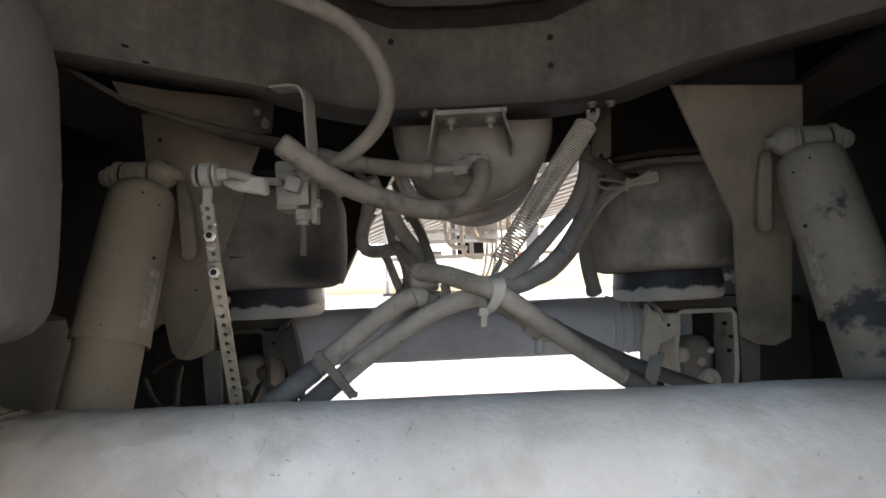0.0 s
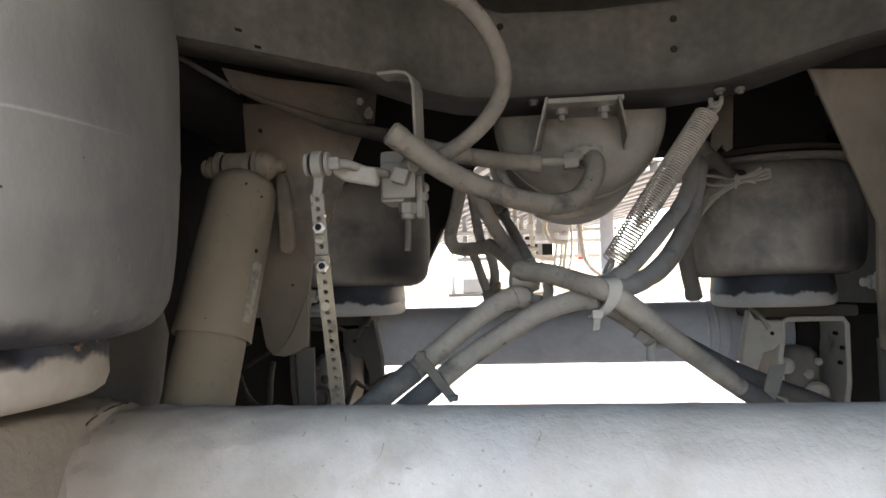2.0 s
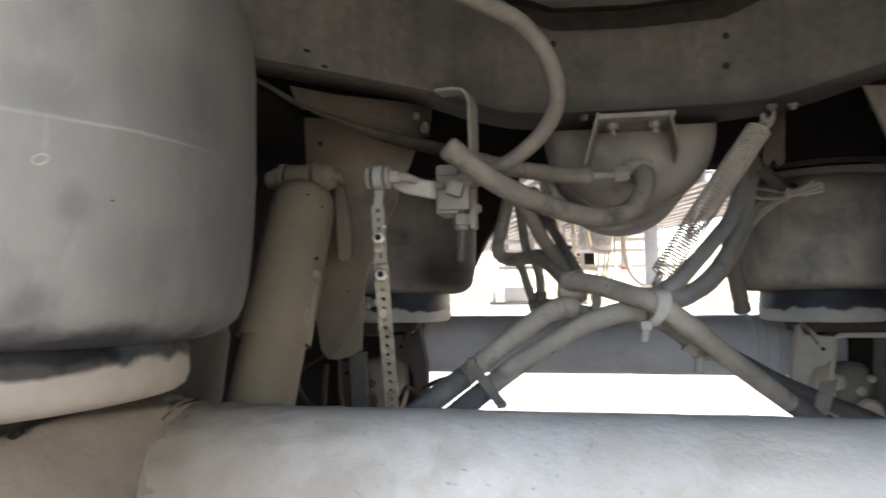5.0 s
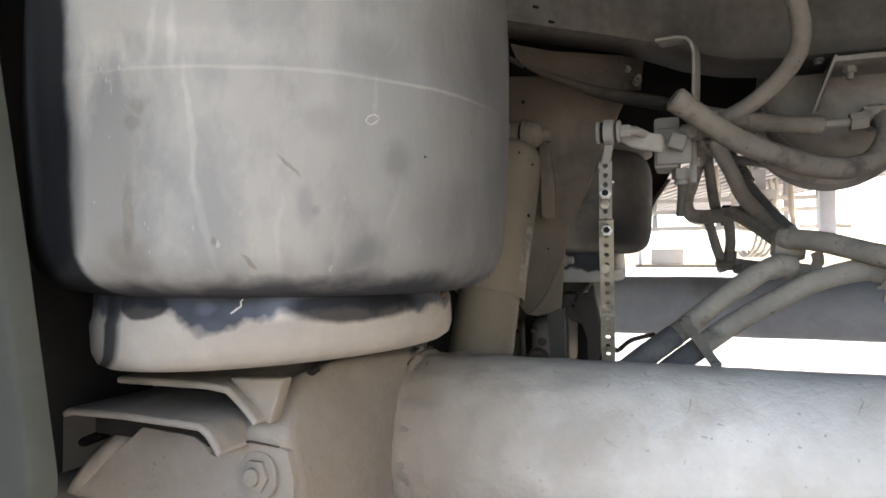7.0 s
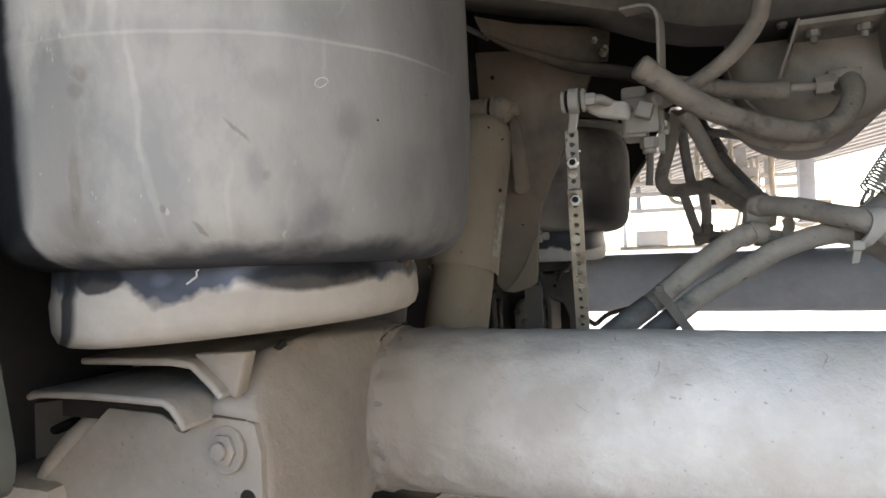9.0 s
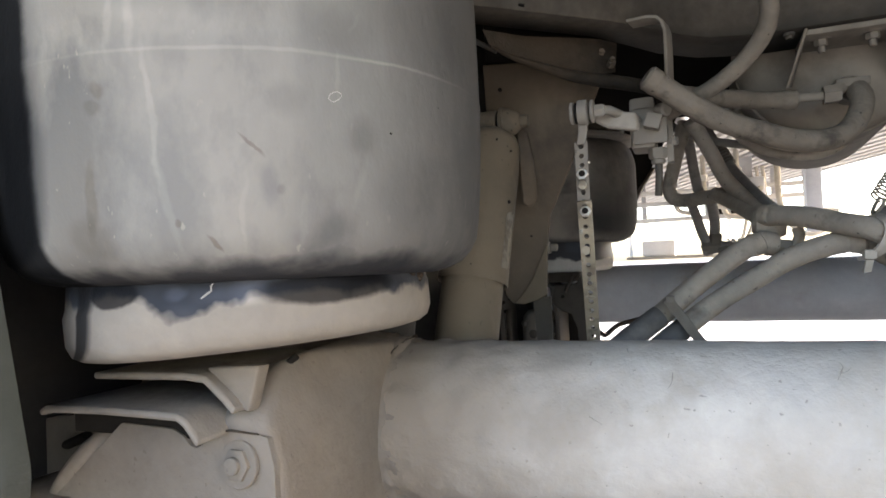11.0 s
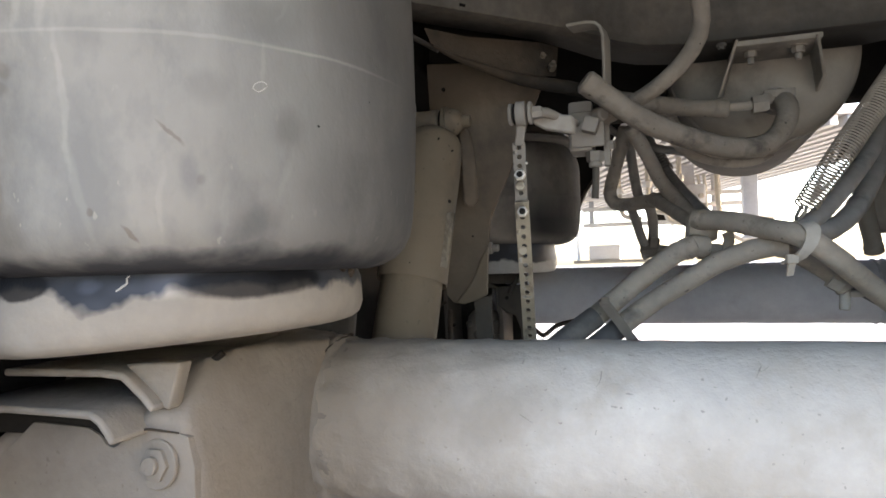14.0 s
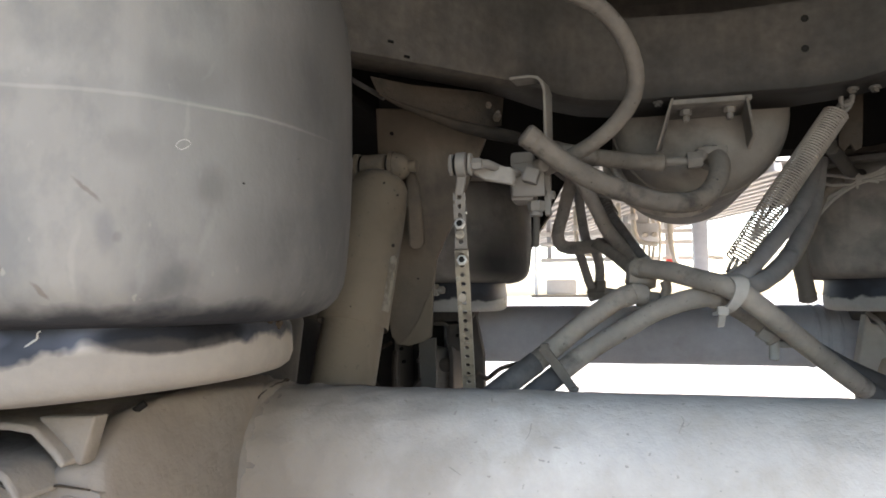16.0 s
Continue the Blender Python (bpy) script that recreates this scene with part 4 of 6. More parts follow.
# far seat brackets: open channels under the air springs with a worn bush inside
def channel_bracket(s):
    xc = 0.636 if s > 0 else 2 * 0.108 - 0.636
    y0, z1 = 1.45, 0.690
    q = lambda v: xc - s * v  # v runs towards the middle of the trailer
    span = lambda a, b: (min(q(a), q(b)), max(q(a), q(b)))
    mb = M_BRACKET if s > 0 else M_FRAME
    ob = thing("spring_bracket", (xc, y0, 0.48), "dusty open steel channel bracket below the air spring", "bracket", "spring brackets")
    lo, hi = span(-0.062, 0.080)
    part("seat", box(B(), (lo - 0.03, y0 + 0.01, z1 + 0.004), (hi + 0.03, y0 + 0.17, z1 + 0.027), 0.006), M_FRAME, ob)
    # folded channel: top, outer leg and the waisted inner leg
    rim = [(q(-0.046), 0.47), (q(-0.060), 0.56), (q(-0.063), z1 - 0.012), (q(-0.056), z1), (q(0.052), z1), (q(0.062), z1 - 0.006), (q(0.064), z1 - 0.045), (q(0.070), z1 - 0.075), (q(0.070), 0.54), (q(0.052), 0.47)]
    soften(part("channel", strip(B(), [(a, y0 + 0.06, c) for a, c in rim], (0, 0.12, 0), 0.011), mb, ob), 0.003)
    gus = [(q(0.128), z1 + 0.022), (q(0.118), z1 + 0.002), (q(0.066), z1 - 0.002), (q(0.064), z1 - 0.045), (q(0.084), z1 - 0.062), (q(0.104), z1 - 0.068), (q(0.116), z1 - 0.10), (q(0.118), 0.54), (q(0.148), 0.53), (q(0.146), 0.62)]
    soften(part("gusset", plate(B(), [(a, y0 - 0.004, c) for a, c in gus], (0, 0.03, 0)), mb, ob), 0.003)
    part("rib", tube(B(), [(q(0.118), y0 + 0.02, z1 + 0.024), (q(0.104), y0 - 0.004, z1 + 0.004), (q(0.094), y0 - 0.012, z1 - 0.018)], 0.005, 8), mb, ob, "ridge of weld under the seat")
    # added near-black plate: stands in for the shade behind the channel
    lo, hi = span(-0.30, 0.10)
    part("back_plate", box(B(), (lo, y0 + 0.13, 0.45), (hi, y0 + 0.142, z1 + 0.003), 0.003), M_DARK, ob, "added near-black plate for the shade behind the bracket")
    part("bush", lathe(B(), (q(0.018), y0 + 0.06, 0.49), (0, 0, 1), [(0, 0.036), (0.05, 0.043), (0.10, 0.044), (0.125, 0.040), (0.138, 0.028), (0.142, 0.01)], 28, 0.003), M_TANK, ob)
    for a, c, r in ((0.052, 0.592, 0.017), (0.012, 0.575, 0.014), (-0.012, 0.600, 0.008)):
        part("bush_nub", lathe(B(), (q(a), y0 + 0.027, c), (0, -1, 0), [(0, r), (0.006, r), (0.010, r * 0.75), (0.012, r * 0.4)], 16), mb, ob)
    part("lower_eye", lathe(B(), (q(0.0), y0 + 0.02, 0.535), (0, -1, 0), [(0, 0.026), (0.012, 0.026), (0.016, 0.020), (0.010, 0.013), (0.004, 0.012)], 20), mb, ob)
    for a, c in ((-0.038, 0.660), (-0.050, 0.630), (-0.044, 0.600), (0.086, 0.662)):
        part("hole", rod(B(), (q(a), y0 - 0.006, c), (q(a), y0 + 0.004, c), 0.0042, 12), M_HOLE, ob, "round drilled hole")


for s in (-1, 1):
    channel_bracket(s)

# dark hanger plate behind the far air spring
far_plate = thing("far_hanger", (-0.2, 1.8, 1.1), "dark steel hanger plate behind the far air spring", "hanger bracket")
part("plate", plate(B(), [(-0.411, 1.78, 1.229), (-0.022, 1.78, 1.204), (-0.143, 1.78, 0.983), (-0.179, 1.78, 0.93), (-0.248, 1.78, 0.793), (-0.421, 1.78, 0.799)], (0, 0.008, 0), 0.002), M_DARK, far_plate)
part("edge_plate", plate(B(), [(-0.142, 1.772, 0.982), (-0.133, 1.772, 0.982), (-0.169, 1.772, 0.929), (-0.237, 1.772, 0.793), (-0.247, 1.772, 0.793), (-0.178, 1.772, 0.929)], (0, 0.03, 0), 0.001), M_FRAME, far_plate)
for k in (0.0, 0.02, 0.045):
    part("end_ring", lathe(B(), (0.455 + k, FAR[0], FAR[1]), (1, 0, 0), [(0, 0.0705), (0.003, 0.0735), (0.006, 0.0735), (0.009, 0.0705)], 40), M_BEAM, bpy.data.objects["axle.001"], "raised ring on the axle tube")


# ---- shock absorbers and their hanger plates ----
MX = 0.116  # middle line of the shock mounts


def shock(s):
    x = lambda v: v if s < 0 else 2 * MX - v
    sg = 1 if s < 0 else -1
    ms = M_SHOCK if s < 0 else M_SCUFFED
    ob = thing("shock_absorber", (x(-0.309), 0.69, 0.6), "beige dusty shock absorber with a bolted top eye", "shock absorber", "shock absorbers")
    top, mid, low = [Vector((x(a), b, c)) for a, b, c in [(-0.294, 0.785, 0.914), (-0.31, 0.728, 0.722), (-0.313, 0.7, 0.648)]]
    d = (mid - top)
    L = d.length
    bm = B()
    lathe(bm, top, d, [(0.0, 0.016), (0.003, 0.026), (0.009, 0.034), (0.018, 0.0385), (0.034, 0.0405), (0.06, 0.0412), (L - 0.02, 0.0428), (L + 0.003, 0.0436), (L + 0.004, 0.0432), (L + 0.002, 0.0412), (L - 0.02, 0.0405)], 48, 0.0006)
    tube_ = part("dust_tube", bm, ms, ob)
    bm = B()
    lathe(bm, mid - d.normalized() * 0.02, low - mid, [(0, 0.0378), (0.14, 0.0382), (0.15, 0.03)], 40, 0.0005)
    body = part("body_tube", bm, ms, ob)
    # bolted top eye with its rubber rings
    a = Vector((x(-0.348), 0.782, 0.924))
    ax = Vector((sg, 0, 0))
    part("top_eye", lathe(B(), a, ax, [(0.030, 0.0150), (0.032, 0.0178), (0.062, 0.0178), (0.064, 0.0150)], 32), ms, ob)
    for k, r in ((0.020, 0.0195), (0.068, 0.0205)):
        part("washer", lathe(B(), a, ax, [(k, r - 0.003), (k + 0.001, r), (k + 0.006, r), (k + 0.007, r - 0.003)], 32), ms, ob)
    for k in (0.0275, 0.0645):
        part("rubber_ring", lathe(B(), a, ax, [(k, 0.0150), (k + 0.001, 0.0168), (k + 0.0025, 0.0168), (k + 0.0035, 0.0150)], 28), M_HOLE, ob, "dark rubber ring")
    part("pivot_bolt", lathe(B(), a, ax, [(0, 0.008), (0.003, 0.011), (0.007, 0.011), (0.008, 0.0095), (0.011, 0.0145), (0.017, 0.0145), (0.018, 0.008), (0.104, 0.008)], 20), ms, ob)
    part("boss", lathe(B(), a, ax, [(0.074, 0.012), (0.075, 0.0185), (0.081, 0.0180), (0.088, 0.0150), (0.093, 0.0100), (0.095, 0.004)], 28, 0.001), ms, ob)
    dn = d.normalized()
    # pale worn label along the tube
    bm = B()
    rows = []
    for j in range(7):
        for i in range(5):
            an = 0.02 + 0.10 * i
            ragged = 0.006 * noise.noise((i * 1.7, j * 2.3, 4.0)) if i in (0, 4) or j in (0, 6) else 0.0
            rows.append(bm.verts.new(top + dn * (0.116 + 0.0115 * j + ragged) + Vector((sg * math.cos(an), -math.sin(an), 0)) * (0.0424 + 0.00012 * j)))
    for j in range(6):
        for i in range(4):
            k = j * 5 + i
            bm.faces.new((rows[k], rows[k + 1], rows[k + 6], rows[k + 5]))
    lab = part("label", bm, M_LABEL, tube_, "worn pale paper label")
    sm = lab.modifiers.new("thick", "SOLIDIFY")
    sm.thickness = 0.0006
    for q, r, on in (((-0.287, 0.66, 0.694), 0.0030, body), ((-0.281, 0.66, 0.691), 0.0017, body), ((-0.278, 0.66, 0.69), 0.0014, body), ((-0.293, 0.66, 0.704), 0.0012, body), ((-0.255, 0.7, 0.729), 0.0020, tube_), ((-0.262, 0.74, 0.817), 0.0024, tube_), ((-0.28, 0.75, 0.894), 0.0012, tube_), ((-0.256, 0.75, 0.882), 0.0010, tube_), ((-0.299, 0.69, 0.743), 0.0010, tube_)):
        qv = Vector((x(q[0]), q[1], q[2]))
        axp = mid + dn * (qv - mid).dot(dn)
        nr = (qv - axp).normalized()
        R0 = 0.0424 if on is tube_ else 0.0379
        part("chip", rod(B(), axp + nr * (R0 - 0.002), axp + nr * (R0 + 0.0010), r, 9), M_HOLE, on, "chipped dark spot")
    part("low_mount", rod(B(), (x(-0.37), 0.68, 0.585), (x(-0.26), 0.68, 0.585), 0.02, 20), M_FRAME, ob)
    return ob


def hanger(s):
    x = lambda v: v if s < 0 else 2 * MX - v
    ob = thing("shock_hanger", (x(-0.25), 0.84, 0.69), "dusty beige steel hanger plate tapering downwards", "hanger bracket", "shock hangers")
    edge = [(-0.31, 0.809, 1.013), (-0.223, 0.811, 1.006), (-0.141, 0.812, 1), (-0.186, 0.835, 0.906), (-0.208, 0.847, 0.859), (-0.238, 0.861, 0.804), (-0.245, 0.871, 0.765), (-0.253, 0.888, 0.694), (-0.267, 0.89, 0.687), (-0.288, 0.892, 0.681), (-0.304, 0.891, 0.683), (-0.313, 0.888, 0.695), (-0.319, 0.873, 0.758), (-0.316, 0.846, 0.863), (-0.312, 0.824, 0.95)]
    pts = [(x(a), b, c) for a, b, c in edge]
    if s > 0:
        # this one ends in a broad box
        pts = [(0.373, 0.798, 1.008), (0.538, 0.8, 0.999), (0.543, 0.819, 0.923), (0.531, 0.831, 0.875), (0.535, 0.851, 0.796), (0.539, 0.881, 0.677), (0.517, 0.883, 0.667), (0.492, 0.883, 0.67), (0.472, 0.88, 0.682), (0.463, 0.861, 0.755), (0.458, 0.842, 0.833), (0.414, 0.819, 0.924)]
    soften(part("plate", plate(B(), pts, (0, 0.008, 0.002)), M_HANGER, ob), 0.002)
    # added plate that holds the hanger, near black to pass for shaded void
    part("dark_void_plate", box(B(), (min(x(-0.31), x(-0.16)), 0.822, 0.985), (max(x(-0.31), x(-0.16)), 0.834, 1.299), 0.002), M_DARK, ob)
    # lighter thin plate over the inner edge of the tip
    tip = [] if s > 0 else [(-0.244, 0.865, 0.765), (-0.251, 0.882, 0.696), (-0.265, 0.884, 0.688), (-0.285, 0.885, 0.682), (-0.299, 0.885, 0.684), (-0.283, 0.881, 0.7), (-0.268, 0.876, 0.721), (-0.254, 0.869, 0.749)]
    if tip:
        soften(part("edge_plate", plate(B(), [(x(a), b, c) for a, b, c in tip], (0, 0.004, 0.001)), M_SHOCK, ob), 0.0012)
    # rounded lug hanging beside the shock's eye
    lug = [(-0.269, 0.812, 0.932), (-0.254, 0.812, 0.915), (-0.248, 0.816, 0.875), (-0.246, 0.82, 0.825), (-0.25, 0.82, 0.817), (-0.259, 0.82, 0.815), (-0.267, 0.82, 0.82), (-0.267, 0.816, 0.858), (-0.268, 0.812, 0.893)]
    soften(part("lug", plate(B(), [(x(a), b, c) for a, b, c in lug], (0, 0.012, 0.003)), M_HANGER, ob), 0.004)
    bolt(ob, (x(-0.262), 0.920, 0.763), (1 if s < 0 else -1, 0, 0), 0.0105, 0.012, True, 0.010, M_STEEL)
    for q, r in zip([(-0.289, 0.816, 0.978), (-0.266, 0.866, 0.779), (-0.297, 0.824, 0.949)], (0.0026, 0.0014, 0.001)):
        part("hole", rod(B(), (x(q[0]), q[1] - 0.001, q[2]), (x(q[0]), q[1] + 0.004, q[2]), r, 12), M_HOLE, ob, "small dark hole")
    part("tail", plate(B(), [(x(a), b, c) for a, b, c in [(-0.278, 0.91, 0.689), (-0.252, 0.91, 0.692), (-0.251, 0.91, 0.609), (-0.273, 0.91, 0.609)]], (0, 0.006, 0)), M_BROWN_BLACK, ob, "dark strap below the tip")
    return ob


for s in (-1, 1):
    shock(s)
    hanger(s)


# ---- diagonal stay at the hanger ----
def diagonal_stay(s):
    x = lambda v: v if s < 0 else 2 * MX - v
    ob = thing("diagonal_stay", (x(-0.2), 0.7, 0.95), "dusty steel stay plate with a rolled lower edge", "stay", "diagonal stays")
    bm = B()
    tube(bm, [(x(a), b, c) for a, b, c in [(-0.253, 0.655, 0.982), (-0.238, 0.7, 0.98), (-0.208, 0.745, 0.975), (-0.182, 0.77, 0.969), (-0.151, 0.785, 0.963), (-0.117, 0.79, 0.955), (-0.085, 0.795, 0.945)]], lambda k: 0.0015 + 0.0072 * min(1, k * 1.35) + 0.0006 * noise.noise((k * 90, 0, 0)), 14, step=0.004)
    part("rolled_edge", bm, M_STAY, ob)
    bm = B()
    plate(bm, [(x(a), b, c) for a, b, c in [(-0.255, 0.658, 0.984), (-0.239, 0.703, 0.984), (-0.209, 0.748, 0.981), (-0.182, 0.773, 0.977), (-0.151, 0.787, 0.972), (-0.137, 0.792, 0.973), (-0.133, 0.792, 1.014), (-0.182, 0.775, 1.018), (-0.229, 0.712, 1.008), (-0.261, 0.65, 1.001)]], (0.003, 0.004, 0))
    soften(part("stay_plate", bm, M_STAY, ob), 0.0012)
    part("thin_rod", tube(B(), [(x(a), b, c) for a, b, c in [(-0.384, 0.665, 1.065), (-0.325, 0.668, 1.028), (-0.289, 0.67, 1.005), (-0.252, 0.674, 0.982)]], 0.0031, 10), M_FRAME, ob)
    if s < 0:
        bolt(ob, (-0.15, 0.786, 0.997), (0.3, -1, 0), 0.0050, 0.007, True, 0.004, M_HANGER)
        bolt(ob, (-0.138, 0.782, 0.979), (0.3, -1, 0.3), 0.0052, 0.010, False, 0.006, M_HANGER)
    return ob


diagonal_stay(-1)


# ---- levelling valve with its lever and perforated link ----
def perforated(bm, p, q, w, t, n, hole, right):
    """A flat bar from p to q with n punched holes."""
    p, q, right = Vector(p), Vector(q), Vector(right).normalized()
    d = (q - p)
    L = d.length
    d.normalize()
    nrm = d.cross(right).normalized()
    cell = L / n
    K = 16
    for c in range(n):
        o = p + d * cell * (c + 0.5)
        lay = []
        for sd in (-1, 1):
            outer, inner = [], []
            for k in range(K):
                a = 2 * math.pi * k / K
                ca, sa = math.cos(a), math.sin(a)
                f = 1 / max(abs(ca), abs(sa))
                outer.append(bm.verts.new(o + right * ca * f * w / 2 + d * sa * f * cell / 2 + nrm * sd * t / 2))
                inner.append(bm.verts.new(o + right * ca * hole + d * sa * hole + nrm * sd * t / 2))
            lay.append((outer, inner))
        for k in range(K):
            j = (k + 1) % K
            for outer, inner in lay:
                bm.faces.new((outer[k], outer[j], inner[j], inner[k]))
            bm.faces.new((lay[0][1][k], lay[0][1][j], lay[1][1][j], lay[1][1][k]))
            bm.faces.new((lay[0][0][k], lay[0][0][j], lay[1][0][j], lay[1][0][k]))
    bmesh.ops.remove_doubles(bm, verts=bm.verts, dist=0.00002)
    return bm


def levelling_link():
    ob = thing("levelling_link", (-0.154, 0.68, 0.62), "zinc-plated perforated link strip with clamped nuts", "link strip")
    part("upper_strip", perforated(B(), (-0.1575, 0.639, 0.863), (-0.163, 0.68, 0.773), 0.0132, 0.003, 10, 0.0026, (1, 0, 0)), M_STEEL, ob)
    part("lower_strip", perforated(B(), (-0.16, 0.66, 0.804), (-0.1685, 0.742, 0.638), 0.0150, 0.003, 16, 0.0029, (1, 0, 0)), M_ZINC, ob, "yellow zinc strip")
    e = Vector((-0.165, 0.628, 0.89))
    part("eye", lathe(B(), e, (1, 0, 0), [(0.007, 0.009), (0.008, 0.0125), (0.017, 0.0125), (0.018, 0.009)], 28), M_STEEL, ob)
    for k, r in ((0.0, 0.011), (0.020, 0.0115)):
        part("washer", lathe(B(), e, (1, 0, 0), [(k, r - 0.002), (k + 0.0008, r), (k + 0.0034, r), (k + 0.0042, r - 0.002)], 24), M_STEEL, ob)
    part("rubber_ring", lathe(B(), e, (1, 0, 0), [(0.004, 0.008), (0.005, 0.0105), (0.0065, 0.0105), (0.0072, 0.008)], 24), M_HOLE, ob, "dark rubber ring")
    bm = B()
    strip(bm, [(-0.1528, 0.629, 0.884), (-0.1540, 0.633, 0.873), (-0.1560, 0.636, 0.866), (-0.1575, 0.6385, 0.860)], (0.0095, 0, 0), 0.005)
    soften(part("neck", bm, M_STEEL, ob), 0.0015)
    for p in ((-0.159, 0.65, 0.83), (-0.159, 0.66, 0.792)):
        nut = part("nut", hexa(B(), p, (0, -1, 0.25), 0.0062, 0.004), M_NUT, ob, "bright zinc nut")
        part("stud", rod(B(), Vector(p) + Vector((0, -0.0036, 0.0009)), Vector(p) + Vector((0, -0.0058, 0.0015)), 0.0033, 12), M_HOLE, nut)
    for p in ((-0.16, 0.655, 0.82), (-0.164, 0.684, 0.752)):
        part("clip", rod(B(), p, Vector(p) + Vector((0, -0.002, 0)), 0.0050, 16), M_ZINC, ob)
    part("chip", rod(B(), (-0.151, 0.643, 0.842), (-0.15, 0.64, 0.841), 0.0013, 8), M_NUT, ob, "bright bare spot")
    part("lower_pin", rod(B(), (-0.170, 0.745, 0.625), (-0.14, 0.745, 0.625), 0.008, 16), M_STEEL, ob)
    return ob


levelling_link()


def levelling_valve():
    ob = thing("levelling_valve", (-0.083, 0.75, 0.86), "dusty cast levelling valve with lever, hex bolt and brass fitting", "valve")
    part("body", box(B(), (-0.116, 0.738, 0.866), (-0.088, 0.785, 0.925), 0.005), M_STEEL, ob)
    part("cap", box(B(), (-0.113, 0.734, 0.87), (-0.075, 0.738, 0.911), 0.003), M_STEEL, ob)
    m = Matrix.Translation((-0.09, 0.722, 0.893)) @ Matrix.Rotation(radians(18), 4, "Y")
    part("plug", box(B(), (-0.0085, -0.004, -0.0085), (0.0085, 0.014, 0.0085), 0.0018, m), M_STEEL, ob, "square plug")
    part("plug", rod(B(), (-0.084, 0.735, 0.906), (-0.074, 0.725, 0.905), 0.008, 16), M_STEEL, ob)
    # lever with its pale sleeve
    bm = B()
    plate(bm, [(-0.144, 0.646, 0.8885), (-0.131, 0.650, 0.8938), (-0.104, 0.656, 0.8908), (-0.102, 0.657, 0.878), (-0.1035, 0.656, 0.8715), (-0.133, 0.650, 0.877), (-0.144, 0.646, 0.883)], (0.002, 0.012, 0))
    soften(part("lever_sleeve", bm, M_LEVER, ob, "pale rubber lever sleeve"), 0.003)
    part("lever", tube(B(), [(-0.141, 0.628, 0.89), (-0.128, 0.64, 0.892), (-0.117, 0.668, 0.89), (-0.109, 0.715, 0.896), (-0.107, 0.735, 0.898)], 0.0048, 10), M_STEEL, ob)
    part("lever_bolt", hexa(B(), (-0.141, 0.628, 0.89), (1, 0, 0), 0.0065, 0.010), M_STEEL, ob)
    bm = B()
    hexa(bm, (-0.087, 0.75, 0.866), (0, 0, -1), 0.0105, 0.012)
    rod(bm, (-0.087, 0.75, 0.854), (-0.087, 0.75, 0.848), 0.0078, 12)
    part("outlet", bm, M_STEEL, ob)
    part("side_plate", box(B(), (-0.077, 0.752, 0.85), (-0.07, 0.77, 0.925), 0.001), M_STEEL, ob)
    bolt(ob, (-0.071, 0.758, 0.874), (1, -0.3, 0), 0.0055, 0.006, True, 0.0, M_STEEL)
    part("outlet_hose", tube(B(), [(-0.087, 0.75, 0.852), (-0.087, 0.752, 0.838), (-0.089, 0.755, 0.812)], 0.0042, 10), M_BROWN_BLACK, ob)
    return ob


levelling_valve()


# bent flat bracket holding the valve
bm = B()
strip(bm, [(-0.11, 0.728, 1.007), (-0.088, 0.728, 1.008), (-0.078, 0.728, 1.006), (-0.073, 0.728, 1.001), (-0.07, 0.729, 0.991), (-0.07, 0.732, 0.969), (-0.071, 0.745, 0.926)], (0.006, 0.026, 0), 0.0038)
soften(alone("bent_bracket", bm, M_TANK, "bent flat steel bracket above the levelling valve", "bracket"), 0.0015)


# ---- air tank with hanger ----
def air_tank():
    ob = thing("air_tank", (CX, 1.0, 0.86), "dusty round air tank end below the crossmember", "air tank")
    c = Vector((0.124, 0.9, 1.004))
    ax = Vector((0.02, 1, -0.05))
    bm = B()
    lathe(bm, c - ax * 0.03, ax, [(0, 0.02), (0.003, 0.05), (0.010, 0.080), (0.020, 0.100), (0.034, 0.1115), (0.05, 0.1155), (0.30, 0.1155), (0.33, 0.095), (0.345, 0.05)], 64, 0.0006)
    part("shell", bm, M_TANK, ob)
    part("seam", lathe(B(), c + ax * 0.028, ax, [(0, 0.1150), (0.002, 0.1178), (0.008, 0.1178), (0.010, 0.1150)], 64), M_TANK, ob, "raised weld seam round the tank")
    part("boss", lathe(B(), (0.13, 0.872, 0.933), (0, -1, 0), [(0, 0.018), (0.012, 0.016), (0.013, 0.012)], 20), M_STEEL, ob)
    return ob


air_tank()


def u_bracket():
    ob = thing("tank_bracket", (CX, 0.83, 0.99), "folded steel bracket bolted under the crossmember", "bracket")
    part("top", box(B(), (0.0745, 0.796, 0.9845), (0.1665, 0.868, 0.9912), 0.0018), M_TANK, ob)
    for pts, k in (([(0.074, 0.79, 0.991), (0.082, 0.868, 1.013), (0.066, 0.868, 0.944), (0.058, 0.838, 0.937)], 0.0035), ([(0.161, 0.79, 0.987), (0.17, 0.868, 1.01), (0.177, 0.868, 0.939), (0.179, 0.838, 0.951)], -0.0035)):
        soften(part("cheek", plate(B(), pts, (k, 0, 0)), M_TANK, ob), 0.0012)
    for p in ((0.0945, 0.820, 0.9845), (0.1455, 0.820, 0.9845)):
        bolt(ob, p, (0, 0, -1), 0.0072, 0.008, True, 0.008, M_TANK)
    return ob


u_bracket()


